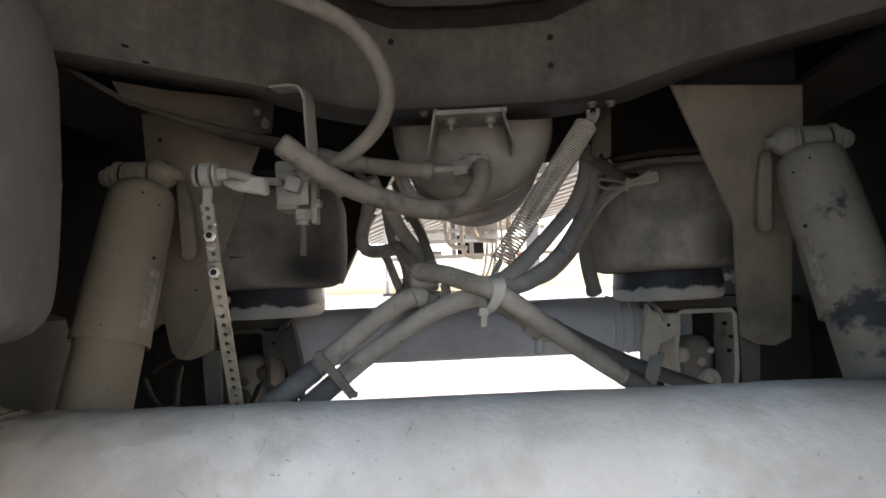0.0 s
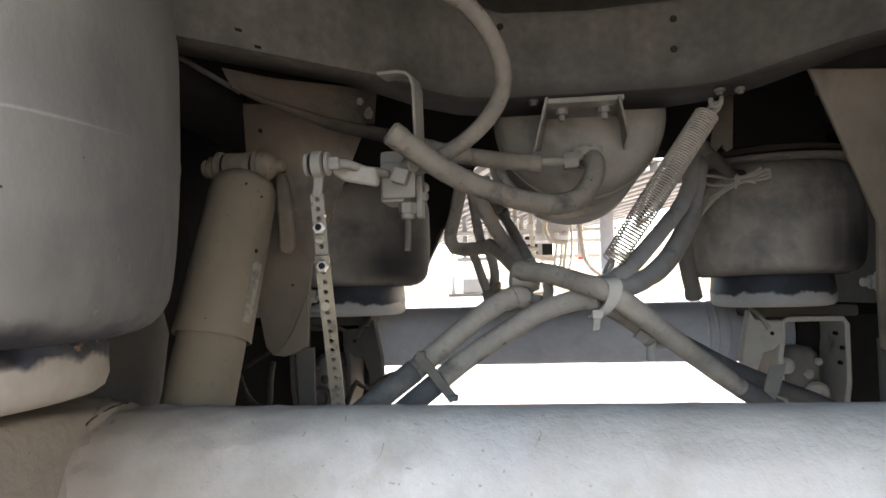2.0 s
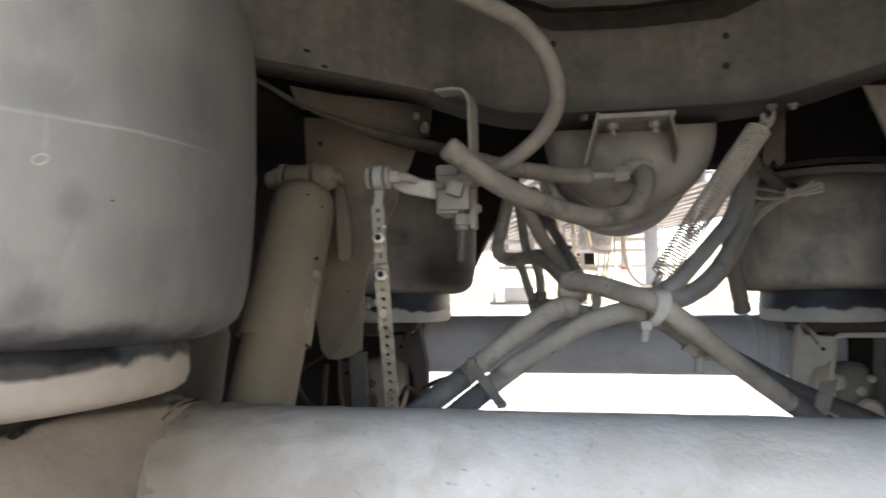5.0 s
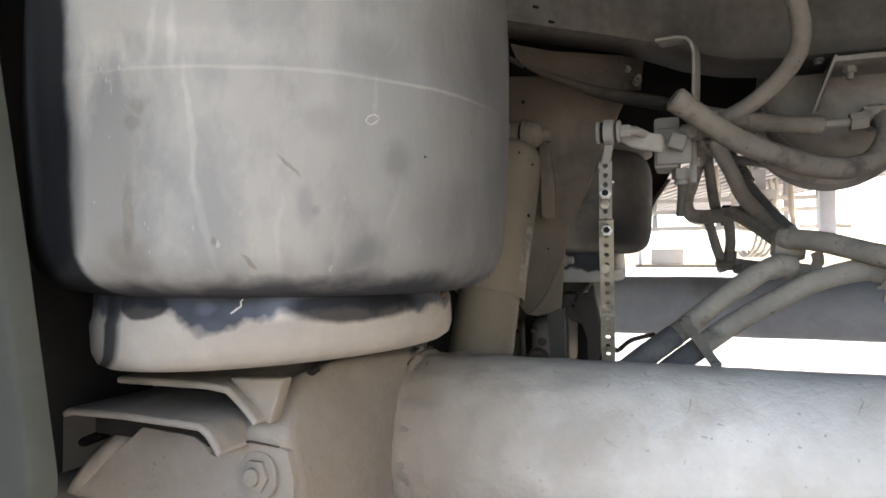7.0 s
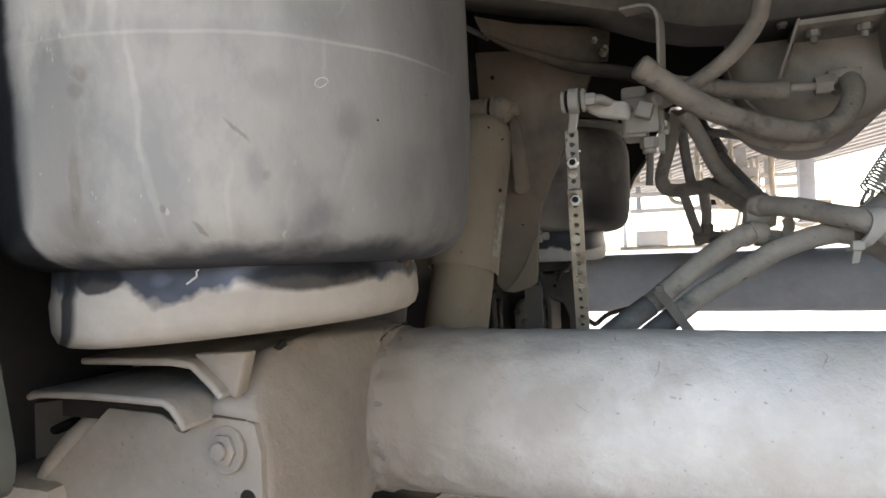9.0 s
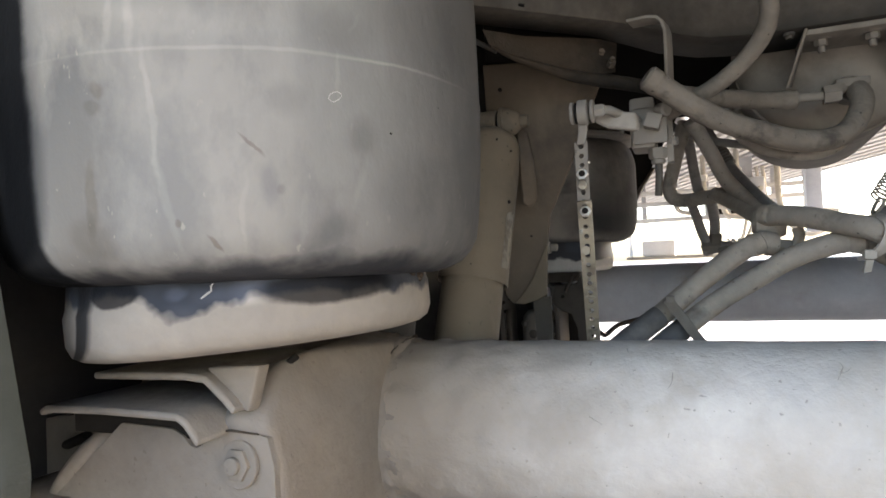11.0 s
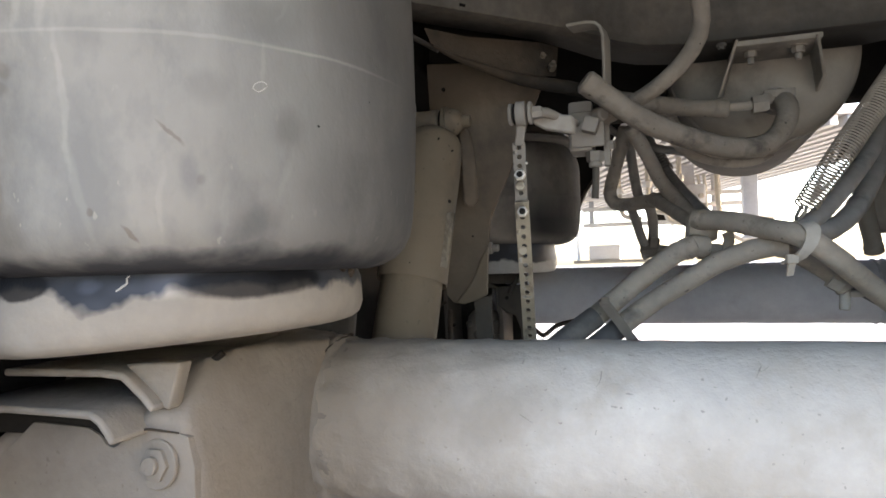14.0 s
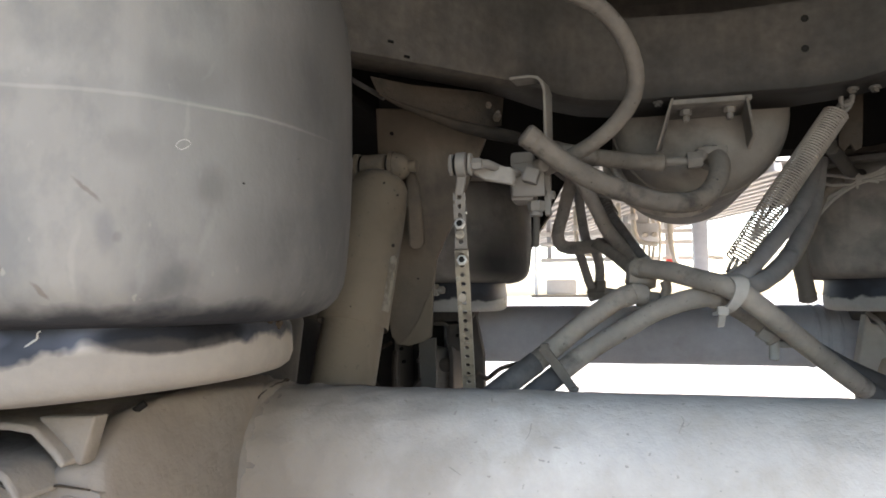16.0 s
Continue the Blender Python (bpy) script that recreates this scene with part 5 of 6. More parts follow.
# ---- hoses ----
def hose(pts, r, material, label, bare=0, name="air_hose"):
    ob = thing(name, pts[0], label, "hose", "air hoses")
    part("hose_body", tube(B(), pts, r, 16, 0.03), material, ob)
    if bare:
        part("dark_end", tube(B(), pts[-bare:], r + 0.0008, 16, 0.03), M_HOSE_DARKER, ob, "dark end of the hose")
    if r > 0.0084:
        for a, b in ((pts[0], pts[1]), (pts[-1], pts[-2])):
            d = (Vector(b) - Vector(a)).normalized()
            part("ferrule", lathe(B(), Vector(a) - d * 0.002, d, [(0, r * 0.9), (0.002, r * 1.10), (0.008, r * 1.06), (0.010, r * 1.10), (0.016, r * 1.06), (0.018, r * 0.95)], 16), material, ob, "crimped hose end")
    return ob


h = hose([(-0.091, 0.684, 0.931), (-0.067, 0.694, 0.913), (-0.04, 0.706, 0.894), (-0.011, 0.722, 0.88), (0.018, 0.74, 0.871), (0.049, 0.758, 0.863), (0.081, 0.775, 0.861), (0.107, 0.793, 0.869), (0.124, 0.808, 0.888), (0.132, 0.82, 0.908), (0.131, 0.832, 0.923), (0.128, 0.85, 0.931)], 0.0122, M_HOSE_NEAR, "thick dusty air hose hanging in a loop below the tank")
part("sleeve_end", rod(B(), (-0.093, 0.682, 0.933), (-0.08, 0.688, 0.923), 0.0131, 16), M_HOSE_NEAR, h)
hose([(-0.094, 0.55, 1.059), (-0.063, 0.58, 1.054), (-0.033, 0.605, 1.048), (-0.007, 0.632, 1.041), (0.014, 0.655, 1.021), (0.026, 0.676, 0.995), (0.025, 0.692, 0.969), (0.009, 0.708, 0.947), (-0.018, 0.722, 0.927), (-0.049, 0.735, 0.913), (-0.075, 0.745, 0.905)], 0.0090, M_HOSE_NEAR, "dusty air hose curving down from the frame to the valve")
h = hose([(-0.074, 0.79, 0.938), (-0.029, 0.8, 0.929), (0.018, 0.815, 0.923), (0.065, 0.825, 0.919)], 0.0108, M_HOSE_NEAR, "dusty brown hose with a crimped fitting beside the tank")
part("nipple", rod(B(), (0.064, 0.826, 0.921), (0.097, 0.828, 0.921), 0.0052, 12), M_TANK, h)
part("nut", hexa(B(), (0.095, 0.828, 0.921), (1, 0, 0.05), 0.0112, 0.018), M_TANK, h)
part("elbow", tube(B(), [(0.108, 0.83, 0.926), (0.119, 0.838, 0.933), (0.127, 0.855, 0.936), (0.131, 0.875, 0.937)], 0.0085, 12), M_TANK, h)
part("cap", box(B(), (0.108, 0.826, 0.928), (0.143, 0.842, 0.938), 0.002), M_TANK, h, "squared fitting")

# crossing hoses in front of the far axle
hose([(0.037, 0.93, 0.792), (0.073, 0.885, 0.785), (0.108, 0.84, 0.772), (0.14, 0.805, 0.759), (0.176, 0.82, 0.733), (0.218, 0.86, 0.702), (0.27, 0.91, 0.665), (0.328, 0.96, 0.625), (0.385, 1, 0.591), (0.473, 1.06, 0.54)], 0.0132, M_HOSE, "thick dusty brake hose crossing towards the wheel", 3)
h = hose([(0.123, 0.86, 0.751), (0.148, 0.875, 0.738), (0.173, 0.885, 0.723), (0.194, 0.89, 0.706), (0.202, 0.89, 0.695)], 0.0105, M_HOSE, "short dusty hose ending in a fitting")
part("fitting", hexa(B(), (0.185, 0.885, 0.71), (0.75, 0, -0.5), 0.0135, 0.016), M_BRACKET, h)
part("stem", rod(B(), (0.202, 0.89, 0.697), (0.2, 0.89, 0.669), 0.0062, 14), M_BRACKET, h)
part("wing", box(B(), (0.206, 0.886, 0.685), (0.223, 0.9, 0.693), 0.003), M_BRACKET, h)
hose([(0.223, 0.93, 0.703), (0.272, 0.97, 0.676), (0.334, 1.02, 0.644), (0.423, 1.08, 0.606), (0.511, 1.14, 0.57), (0.647, 1.22, 0.504)], 0.0125, M_HOSE_DARKER, "dark air hose running beside the brake hose")
hose([(0.133, 0.845, 0.75), (0.115, 0.85, 0.751), (0.087, 0.855, 0.745), (0.055, 0.86, 0.733), (0.023, 0.862, 0.714), (-0.014, 0.86, 0.692), (-0.045, 0.853, 0.671), (-0.068, 0.845, 0.653), (-0.109, 0.83, 0.621), (-0.153, 0.8, 0.584)], 0.0132, M_HOSE, "thick dusty brake hose crossing towards the wheel", 3)
hose([(0.028, 0.9, 0.755), (0.009, 0.895, 0.748), (-0.021, 0.882, 0.728), (-0.054, 0.865, 0.703), (-0.081, 0.845, 0.681), (-0.098, 0.835, 0.667), (-0.131, 0.815, 0.643), (-0.15, 0.8, 0.628), (-0.182, 0.77, 0.604)], 0.0138, M_HOSE, "thick dusty brake hose crossing towards the wheel", 4)


def cable_tie(pts, w, t, label, tail=None):
    ob = thing("cable_tie", pts[0], label, "cable tie", "cable ties")
    bm = B()
    strip(bm, spline(pts, 0.006), w, t)
    part("band", bm, M_WIRE, ob)
    if tail:
        part("tail", strip(B(), tail, Vector(w) * 0.5, t), M_WIRE, ob)
    return ob


cable_tie([(0.138, 0.835, 0.778), (0.143, 0.8, 0.773), (0.146, 0.79, 0.764), (0.141, 0.788, 0.749), (0.131, 0.795, 0.736), (0.123, 0.81, 0.731)], (0.015, 0.0, 0.002), 0.004, "pale cable tie round the crossing hoses", [(0.125, 0.795, 0.738), (0.124, 0.798, 0.727), (0.123, 0.805, 0.716)])
part("buckle", box(B(), (0.118, 0.79, 0.729), (0.131, 0.803, 0.74), 0.003), M_WIRE, bpy.data.objects["cable_tie"])
M_STRAP = M_TANK
strap = thing("hose_strap", (-0.06, 0.765, 0.66), "dark rubber strap joining two hoses", "strap", "hose straps")
part("band", strip(B(), [(-0.087, 0.8, 0.691), (-0.084, 0.803, 0.685), (-0.071, 0.815, 0.666), (-0.058, 0.828, 0.645), (-0.049, 0.835, 0.631)], (0.010, 0.0, 0.006), 0.005), M_STRAP, strap)
part("clip", box(B(), (-0.089, 0.796, 0.685), (-0.079, 0.81, 0.694), 0.002), M_STRAP, strap)
part("clip", box(B(), (-0.056, 0.826, 0.63), (-0.044, 0.842, 0.637), 0.002), M_STRAP, strap)
strap = thing("hose_strap", (0.41, 1.06, 0.6), "dark rubber strap joining two hoses", "strap", "hose straps")
part("band", strip(B(), [(0.388, 0.985, 0.65), (0.379, 0.975, 0.635), (0.373, 0.978, 0.615), (0.367, 0.99, 0.593)], (0.022, 0.0, 0.004), 0.006), M_STRAP, strap)

# knot of hoses with its clamp
knot = thing("hose_clamp", (0.05, 0.93, 0.76), "dusty clamp gathering several air hoses", "hose clamp")
part("block", lathe(B(), (0.023, 0.945, 0.784), (1, -0.1, -0.12), [(0, 0.013), (0.006, 0.020), (0.030, 0.021), (0.042, 0.015)], 18, 0.003), M_HOSE, knot)
part("lug", box(B(), (0.034, 0.925, 0.737), (0.055, 0.945, 0.762), 0.005), M_HOSE, knot)
part("wing", tube(B(), [(0.044, 0.92, 0.741), (0.065, 0.918, 0.745), (0.075, 0.918, 0.76), (0.073, 0.92, 0.772)], 0.0072, 10), M_HOSE, knot)
part("stud", rod(B(), (0.041, 0.922, 0.745), (0.041, 0.916, 0.745), 0.003, 10), M_HOLE, knot)

# hoses behind the levelling valve
hose([(-0.055, 1.16, 0.972), (-0.069, 1.18, 0.93), (-0.078, 1.2, 0.902), (-0.088, 1.205, 0.866), (-0.08, 1.2, 0.845), (-0.057, 1.19, 0.84), (-0.027, 1.17, 0.841), (0.005, 1.14, 0.842)], 0.0122, M_HOSE, "dusty grey air hose bent below the valve")
hose([(-0.046, 1.05, 0.952), (-0.02, 1.08, 0.905), (-0.002, 1.1, 0.868), (0.018, 1.09, 0.839), (0.037, 1.03, 0.808), (0.052, 0.95, 0.788)], 0.0118, M_HOSE, "dusty grey air hose leading to the clamp")
hose([(-0.051, 1.25, 0.965), (-0.046, 1.27, 0.919), (-0.039, 1.28, 0.87), (-0.033, 1.28, 0.848)], 0.0095, M_HOSE_DARK, "thin dark air hose behind the valve")
hose([(-0.055, 1.24, 0.846), (-0.045, 1.27, 0.82), (-0.036, 1.29, 0.788), (-0.025, 1.3, 0.758)], 0.0088, M_HOSE_DARK, "thin dark air hose hanging in the opening")
hose([(-0.02, 1.22, 0.843), (-0.014, 1.26, 0.819), (-0.012, 1.29, 0.792), (-0.016, 1.3, 0.759)], 0.0095, M_HOSE_DARK, "thin dark air hose hanging in the opening")
hose([(-0.034, 1.3, 0.751), (-0.012, 1.3, 0.758), (0.025, 1.28, 0.753), (0.051, 1.24, 0.75)], 0.0110, M_HOSE_DARK, "short dark air hose above the far axle")
hose([(-0.014, 1.14, 0.843), (0.011, 1.08, 0.82), (0.033, 1, 0.794), (0.046, 0.945, 0.777)], 0.0108, M_HOSE, "dusty grey air hose leading to the clamp")
h = hose([(-0.022, 1.24, 0.975), (-0.008, 1.22, 0.942), (0.006, 1.2, 0.908), (0.027, 1.16, 0.868), (0.041, 1.08, 0.834), (0.053, 0.98, 0.801)], 0.0090, M_HOSE_DARK, "dark air hose leading to the clamp")
a, b = Vector((-0.006, 1.217, 0.938)), Vector((0.012, 1.19, 0.897))
u, v, w = frame_of(b - a)
part("coil_sleeve", tube(B(), [a + (b - a) * (k / 96) + (u * math.cos(k * 0.524) + v * math.sin(k * 0.524)) * 0.0115 for k in range(97)], 0.0016, 6, smooth=False), M_STEEL, h, "coiled wire sleeve round the hose")
hose([(-0.098, 1.24, 1.001), (-0.059, 1.22, 0.967), (-0.013, 1.2, 0.943), (0.048, 1.18, 0.924)], 0.007, M_HOSE_DARK, "thin dark air hose behind the valve")
hose([(0.008, 1, 0.967), (0.018, 0.98, 0.932), (0.037, 0.965, 0.903), (0.077, 0.96, 0.885), (0.125, 0.97, 0.888), (0.173, 1.02, 0.917)], 0.0075, M_HOSE, "dusty air hose slung under the tank")
hose([(-0.002, 1.03, 0.973), (0.01, 1.02, 0.931), (0.033, 1, 0.898), (0.082, 0.99, 0.877), (0.132, 1, 0.881), (0.187, 1.06, 0.923)], 0.0075, M_HOSE, "dusty air hose slung under the tank")

knob = thing("hose_fitting", (-0.016, 1.3, 0.759), "dusty brake hose fittings joined above the far axle", "fitting")
part("body", hexa(B(), (-0.036, 1.3, 0.758), (1, 0, 0.05), 0.0165, 0.034), M_TANK, knob)
part("nut", hexa(B(), (-0.013, 1.295, 0.765), (0.1, -0.2, 1), 0.0115, 0.018), M_TANK, knob)
part("nut", hexa(B(), (-0.003, 1.295, 0.75), (0.8, -0.6, -0.1), 0.012, 0.018), M_TANK, knob)
knob = thing("hose_fitting", (0.035, 0.92, 0.75), "dusty brake hose fittings below the clamp", "fitting")
part("body", lathe(B(), (0.022, 0.905, 0.758), (0.75, 0.1, -0.15), [(0, 0.010), (0.003, 0.0135), (0.012, 0.0145), (0.024, 0.0135), (0.028, 0.010)], 20, 0.001), M_HOSE, knob)
part("nut", hexa(B(), (0.046, 0.915, 0.749), (0.9, -0.2, -0.1), 0.0115, 0.020), M_TANK, knob)

# thin brake pipes low behind the axle
hose([(-0.199, 0.86, 0.609), (-0.193, 0.88, 0.631), (-0.189, 0.9, 0.645), (-0.18, 0.93, 0.632), (-0.165, 0.98, 0.642), (-0.136, 1.04, 0.646)], 0.0035, M_STAY, "thin dark brake pipe low behind the axle")
hose([(-0.366, 0.92, 0.654), (-0.347, 0.9, 0.631), (-0.328, 0.89, 0.616), (-0.31, 0.89, 0.613), (-0.319, 0.92, 0.645), (-0.327, 0.95, 0.667)], 0.0040, M_STAY, "thin dark brake pipe curling below the hanger")
hose([(-0.369, 0.95, 0.661), (-0.344, 0.94, 0.675), (-0.329, 0.94, 0.683)], 0.0026, M_STAY, "thin dark brake pipe beside the hanger tip")

# hoses running up to the far side
hose([(0.144, 0.86, 0.766), (0.169, 0.88, 0.783), (0.202, 0.92, 0.81), (0.247, 0.98, 0.852), (0.287, 1.04, 0.893), (0.313, 1.08, 0.942), (0.324, 1.1, 0.995)], 0.0118, M_HOSE_DARK, "grey air hose running up behind the coil spring")
hose([(0.154, 0.86, 0.762), (0.193, 0.9, 0.771), (0.238, 0.97, 0.798), (0.278, 1.04, 0.837), (0.314, 1.1, 0.886), (0.329, 1.12, 0.929), (0.334, 1.12, 0.971)], 0.0128, M_HOSE_DARK, "grey air hose running up beside the far air spring")
hose([(0.183, 0.93, 0.766), (0.235, 1, 0.779), (0.284, 1.08, 0.814), (0.326, 1.15, 0.863), (0.361, 1.2, 0.916), (0.397, 1.22, 0.947)], 0.0085, M_HOSE, "dusty air hose running up beside the far air spring")
hose([(0.365, 1.28, 1.001), (0.359, 1.3, 0.919), (0.349, 1.3, 0.854), (0.352, 1.3, 0.801), (0.358, 1.3, 0.769), (0.364, 1.31, 0.742)], 0.0150, M_TANK, "dark air hose hanging beside the far air spring")
hose([(0.367, 1.2, 0.985), (0.356, 1.2, 0.936), (0.337, 1.18, 0.885), (0.304, 1.14, 0.844), (0.271, 1.1, 0.815)], 0.008, M_HOSE_DARK, "thin dark air hose hanging beside the coil spring")


def coil_spring():
    a, b = Vector((0.28, 0.872, 0.981)), Vector((0.151, 0.845, 0.797))
    ob = thing("coil_spring", a, "long dusty steel coil spring holding up the hoses", "spring")
    d = b - a
    L = d.length
    s, u, w = frame_of(d)
    bm = B()
    pts, k, ang = [], 0.0, 0.0
    while k < L:
        f = k / L
        r = 0.0146 if f < 0.62 else 0.0146 - 0.0018 * (f - 0.62) / 0.38
        pts.append(a + w * k + (s * math.cos(ang) + u * math.sin(ang)) * r)
        ang += 2 * math.pi / 16
        k += (0.0035 + 0.0009 * max(0.0, min(1.0, (f - 0.60) / 0.12))) / 16
    tube(bm, pts, 0.00125, 6, smooth=False)
    part("coil", bm, M_HOSE, ob)
    part("hook", tube(B(), [a + w * 0.004 - s * 0.012, a - w * 0.008 - s * 0.012, a - w * 0.022 - s * 0.002, a - w * 0.018 + s * 0.008, a - w * 0.002 + s * 0.011], 0.0022, 8), M_STEEL, ob)
    part("end_loop", tube(B(), [b - w * 0.004 + s * 0.010, b + w * 0.006 + s * 0.009, b + w * 0.018 + s * 0.002, b + w * 0.019 - s * 0.008, b + w * 0.008 - s * 0.011, b + w * 0.000 - s * 0.004], 0.0022, 8), M_STEEL, ob)
    # added dark core: paints the shade seen between the coils
    part("dark_core", tube(B(), [a + w * 0.012, a + w * 0.08, a + w * 0.13, a + w * 0.165], lambda f: 0.0105 - 0.0088 * f, 12), M_STAY, ob)
    return ob


coil_spring()
shackle = thing("shackle", (0.286, 0.86, 0.993), "small steel shackle under the crossmember", "shackle")
part("ring", tube(B(), [(0.279, 0.862, 0.986), (0.276, 0.866, 0.981), (0.281, 0.862, 0.976), (0.29, 0.858, 0.983), (0.292, 0.857, 0.99), (0.287, 0.858, 0.991), (0.279, 0.862, 0.986)], 0.0024, 8), M_STEEL, shackle)
part("link", tube(B(), [(0.283, 0.856, 0.985), (0.28, 0.855, 0.992), (0.282, 0.853, 1.003), (0.288, 0.852, 1.007), (0.292, 0.853, 1.001), (0.292, 0.855, 0.989), (0.283, 0.856, 0.985)], 0.0030, 8), M_STEEL, shackle)
part("tab", plate(B(), [(0.3, 0.9, 1.021), (0.323, 0.9, 1.019), (0.318, 0.9, 0.941), (0.309, 0.9, 0.937), (0.305, 0.9, 0.947), (0.297, 0.9, 0.937), (0.29, 0.9, 0.945)], (0, 0.006, 0), 0.0015), M_STAY, shackle, "dusty brown hanging tab")
hose([(0.288, 0.92, 0.948), (0.343, 1.05, 0.952), (0.411, 1.2, 0.958), (0.47, 1.32, 0.976), (0.503, 1.33, 0.987), (0.521, 1.33, 1.013), (0.53, 1.33, 1.051), (0.535, 1.33, 1.09)], 0.0095, M_BROWN_BLACK, "dark brown hose curling up beside the far air spring")

# bundle of pale cables at the far air spring
wires = thing("cable_bundle", (0.416, 1.195, 0.947), "tied bundle of pale thin cables", "cable")
for pts in ([(0.344, 1.205, 0.869), (0.36, 1.195, 0.895), (0.386, 1.19, 0.921), (0.414, 1.186, 0.938), (0.442, 1.186, 0.946), (0.467, 1.186, 0.955), (0.462, 1.186, 0.961), (0.433, 1.186, 0.95), (0.411, 1.186, 0.947)],
            [(0.351, 1.205, 0.891), (0.374, 1.195, 0.919), (0.408, 1.19, 0.936), (0.373, 1.19, 0.937), (0.358, 1.19, 0.946), (0.363, 1.19, 0.955), (0.384, 1.19, 0.952), (0.414, 1.19, 0.947), (0.444, 1.186, 0.939)],
            [(0.349, 1.214, 0.883), (0.383, 1.195, 0.919), (0.413, 1.188, 0.943), (0.443, 1.186, 0.952), (0.463, 1.186, 0.959), (0.468, 1.186, 0.947), (0.442, 1.186, 0.943), (0.414, 1.186, 0.942)],
            [(0.376, 1.166, 0.986), (0.392, 1.181, 0.968), (0.412, 1.188, 0.95), (0.433, 1.186, 0.952), (0.454, 1.186, 0.964)]):
    part("cable", tube(B(), pts, 0.0029, 8), M_WIRE, wires)
part("tie", lathe(B(), (0.41, 1.188, 0.946), (1, 0.1, 0.2), [(0, 0.006), (0.001, 0.0095), (0.005, 0.0095), (0.006, 0.006)], 14), M_WIRE, wires)
part("tail", strip(B(), [(0.409, 1.178, 0.952), (0.409, 1.178, 0.939), (0.409, 1.181, 0.928)], (0.004, 0, 0), 0.002), M_WIRE, wires)


# dark crossmember further in
cm = thing("crossmember", (CX, 1.32, 0.98), "dark pressed crossmember behind the air tank", "crossmember")
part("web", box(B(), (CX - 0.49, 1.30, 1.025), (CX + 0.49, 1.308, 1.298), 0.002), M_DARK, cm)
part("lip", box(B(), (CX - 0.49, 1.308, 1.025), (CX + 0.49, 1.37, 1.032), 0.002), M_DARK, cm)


def brake_chamber():
    a, b = Vector((-0.541, 0.835, 0.52)), Vector((-0.510, 0.835, 0.765))
    ob = thing("brake_chamber", a, "dusty brown brake chamber standing behind the axle", "brake chamber")
    L = (b - a).length
    part("body", lathe(B(), a, b - a, [(0, 0.05), (0.01, 0.068), (0.03, 0.077), (0.12, 0.08), (L - 0.04, 0.08), (L - 0.01, 0.07), (L, 0.04)], 40, 0.001), M_BROWN_BLACK, ob)
    part("push_rod", rod(B(), a, a + Vector((0.0, -0.14, 0.03)), 0.018, 14), M_FRAME, ob)


brake_chamber()

# leaning painted guard plate hung from the frame rail
guard_plate = thing("guard_plate", (-0.5, 0.24, 1.04), "green-grey painted steel guard plate leaning beside the air spring", "guard plate")
edge = rounded([(-0.49, 1.0455), (-0.512, 1.03), (-0.451, 0.7615), (-0.4225, 0.628), (-0.427, 0.606), (-0.62, 0.585), (-0.72, 1.0455)], 0.012, 4)
part("plate", plate(B(), [(a, 0.24, b) for a, b in edge], (-0.008, -0.014, 0), 0.003), M_CHAMBER, guard_plate)

# ---- far end of the trailer, seen through the opening ----
post = thing("hanging_post", (0.43, 3.0, 1.2), "grey steel post hanging from the trailer floor", "post")
part("tube", box(B(), (0.40, 2.97, 0.835), (0.458, 3.03, 1.224), 0.004), M_BEAM, post)
part("cap", box(B(), (0.395, 2.965, 0.825), (0.463, 3.035, 0.835), 0.003), M_BEAM, post)

rack = thing("carrier_rack", (0.3, 4.0, 1.0), "grey tubular carrier rack hung under the trailer floor", "rack")
for z in (1.125, 1.06, 0.965):
    part("rail", box(B(), (-0.35, 3.98, z - 0.012), (0.62, 4.02, z + 0.012), 0.003), M_SLAT, rack)
for xx in (-0.3, 0.05, 0.16, 0.40, 0.56):
    part("upright", box(B(), (xx - 0.014, 4.021, 0.95), (xx + 0.014, 4.045, 1.30), 0.003), M_BEAM, rack)
part("box", box(B(), (0.07, 4.05, 0.97), (0.24, 4.30, 1.10), 0.01), M_DARK, rack, "dark box on the rack")
part("lamp", box(B(), (0.38, 3.955, 0.94), (0.45, 3.979, 0.957), 0.004), M_RED, rack, "small red lamp")
for i, xx in enumerate((0.25, 0.275, 0.305, 0.335)):
    hose([(xx, 3.9, 1.22), (xx + 0.01, 3.9, 1.1), (xx - 0.005 + 0.01 * (i % 2), 3.9, 0.95), (xx - 0.03, 3.9, 0.84), (xx - 0.07, 3.92, 0.80), (xx - 0.1, 3.98, 0.83)], 0.009, M_WIRE, "pale coiled supply hose hanging from the trailer front")
hose([(0.36, 3.5, 1.22), (0.365, 3.5, 1.0), (0.40, 3.5, 0.89), (0.48, 3.5, 0.83), (0.56, 3.5, 0.85)], 0.014, M_WIRE, "pale supply hose slung in a loop")

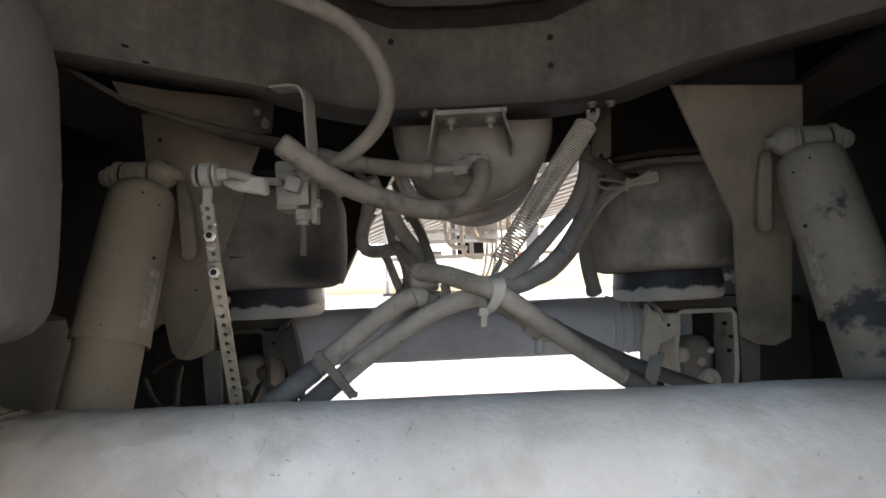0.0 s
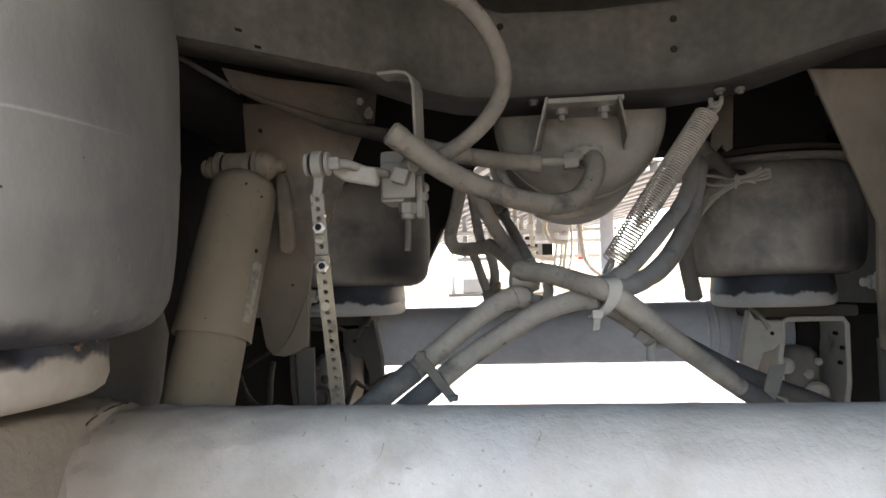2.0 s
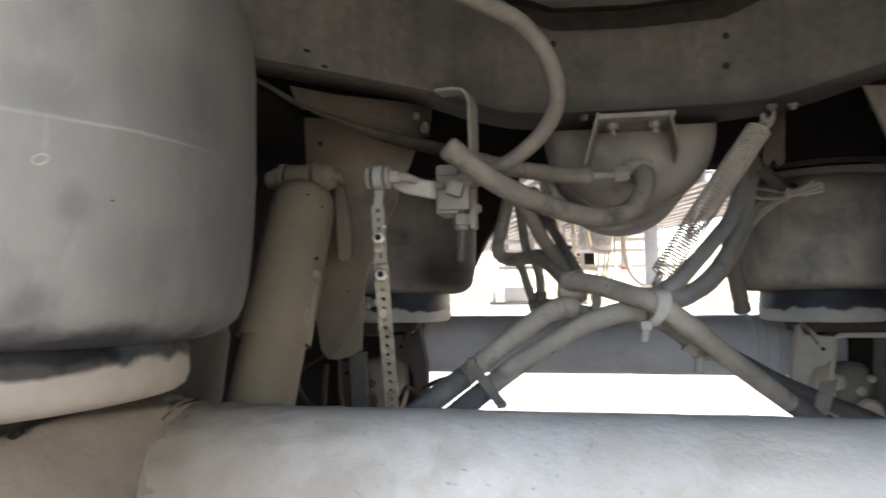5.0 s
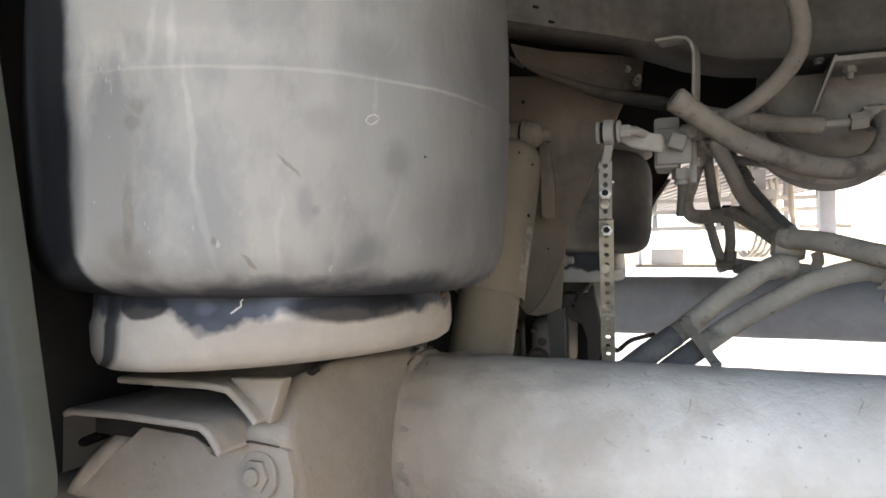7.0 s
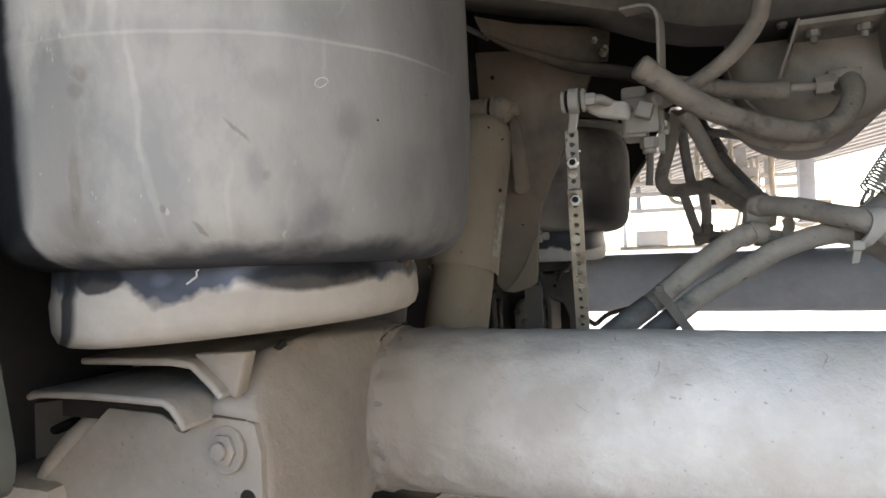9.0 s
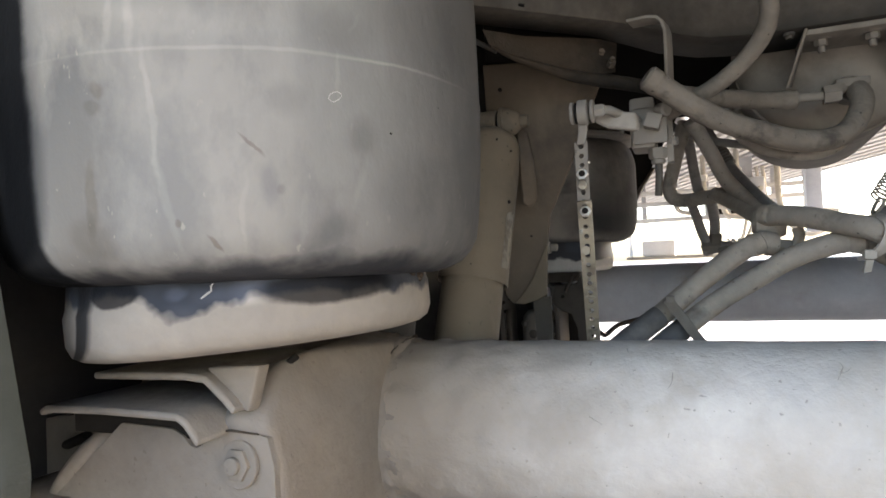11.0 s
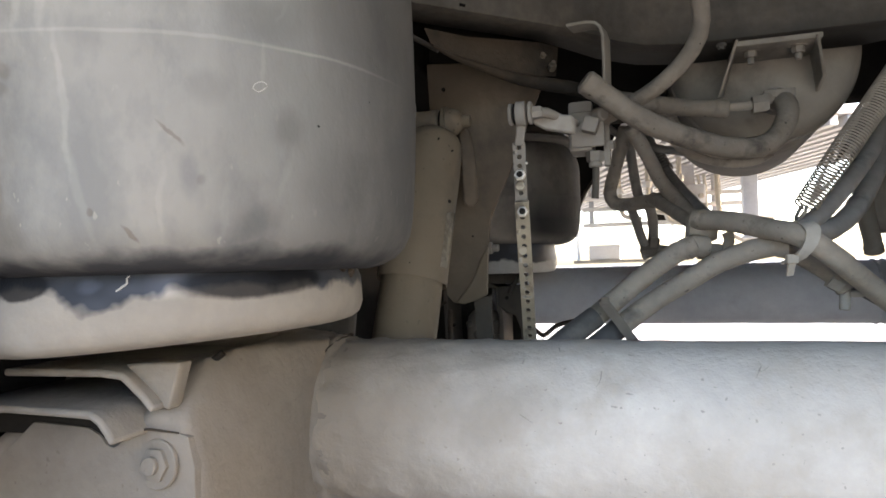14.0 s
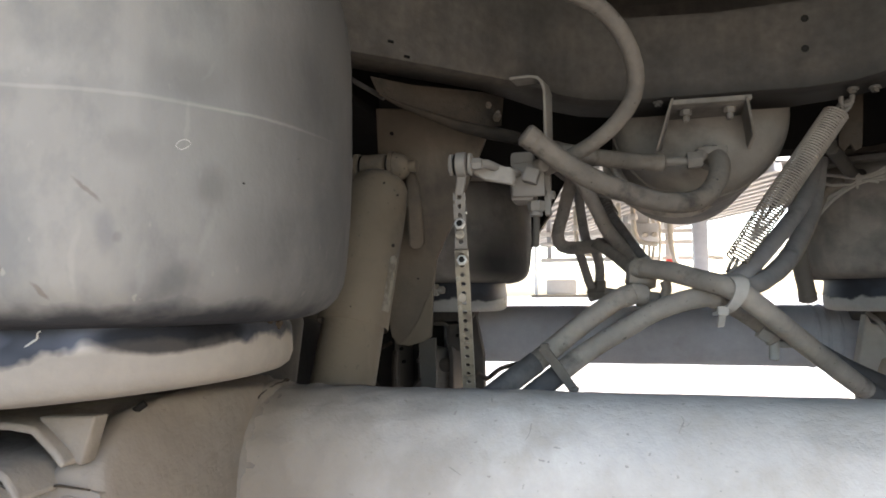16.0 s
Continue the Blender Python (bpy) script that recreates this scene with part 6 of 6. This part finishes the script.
guard = thing("side_guard", (-0.9, 4.0, 0.8), "pale painted side guard rails along the trailer", "side guard")
for z in (0.90, 0.72):
    part("rail", box(B(), (-1.03, 2.6, z - 0.04), (-1.0, 5.4, z + 0.04), 0.004), M_SLAT, guard)
for yy in (2.9, 3.9, 4.9):
    part("upright", box(B(), (-0.999, yy, 0.66), (-0.96, yy + 0.05, 1.30), 0.003), M_SLAT, guard)

tool = thing("tool_box", (-0.15, 4.4, 0.85), "pale grey painted tool box under the trailer", "tool box")
part("body", box(B(), (-0.335, 4.2, 0.755), (-0.14, 4.5, 0.85), 0.012), M_SLAT, tool)
part("shelf", box(B(), (-0.43, 4.18, 0.735), (0.2, 4.52, 0.754), 0.003), M_STEEL, tool)
part("hanger", box(B(), (-0.42, 4.3, 0.754), (-0.40, 4.32, 1.30), 0.002), M_WHITE, tool)
part("hanger", box(B(), (0.17, 4.3, 0.754), (0.19, 4.32, 1.30), 0.002), M_WHITE, tool)
for i, (xx, yy, z0, z1) in enumerate(((0.02, 3.3, 0.98, 1.22), (0.10, 3.4, 0.93, 1.22), (0.16, 3.2, 1.0, 1.22), (0.52, 3.6, 0.95, 1.22), (-0.12, 3.5, 0.97, 1.22))):
    stub = thing("pipe_stub", (xx, yy, z1), "pale air pipe dropping from the trailer floor", "pipe", "air pipes")
    part("pipe", tube(B(), [(xx, yy, z1 + 0.004), (xx, yy, (z0 + z1) / 2), (xx + 0.01, yy, z0 + 0.03), (xx + 0.04, yy, z0), (xx + 0.11, yy, z0 - 0.01)], 0.012, 10), M_WIRE, stub)
    part("union", hexa(B(), (xx, yy, (z0 + z1) / 2), (0, 0, 1), 0.021, 0.03), M_SLAT, stub)
manifold = thing("valve_manifold", (0.2, 3.45, 1.05), "grey brake valve block with short fittings", "valve")
part("body", box(B(), (0.12, 3.45, 1.02), (0.30, 3.55, 1.12), 0.012), M_BEAM, manifold)
part("bracket", box(B(), (0.17, 3.49, 1.12), (0.25, 3.51, 1.224), 0.002), M_BEAM, manifold)
for k in range(4):
    part("fitting", rod(B(), (0.14 + k * 0.045, 3.46, 1.06), (0.14 + k * 0.045, 3.40, 1.055), 0.013, 12), M_WIRE, manifold)
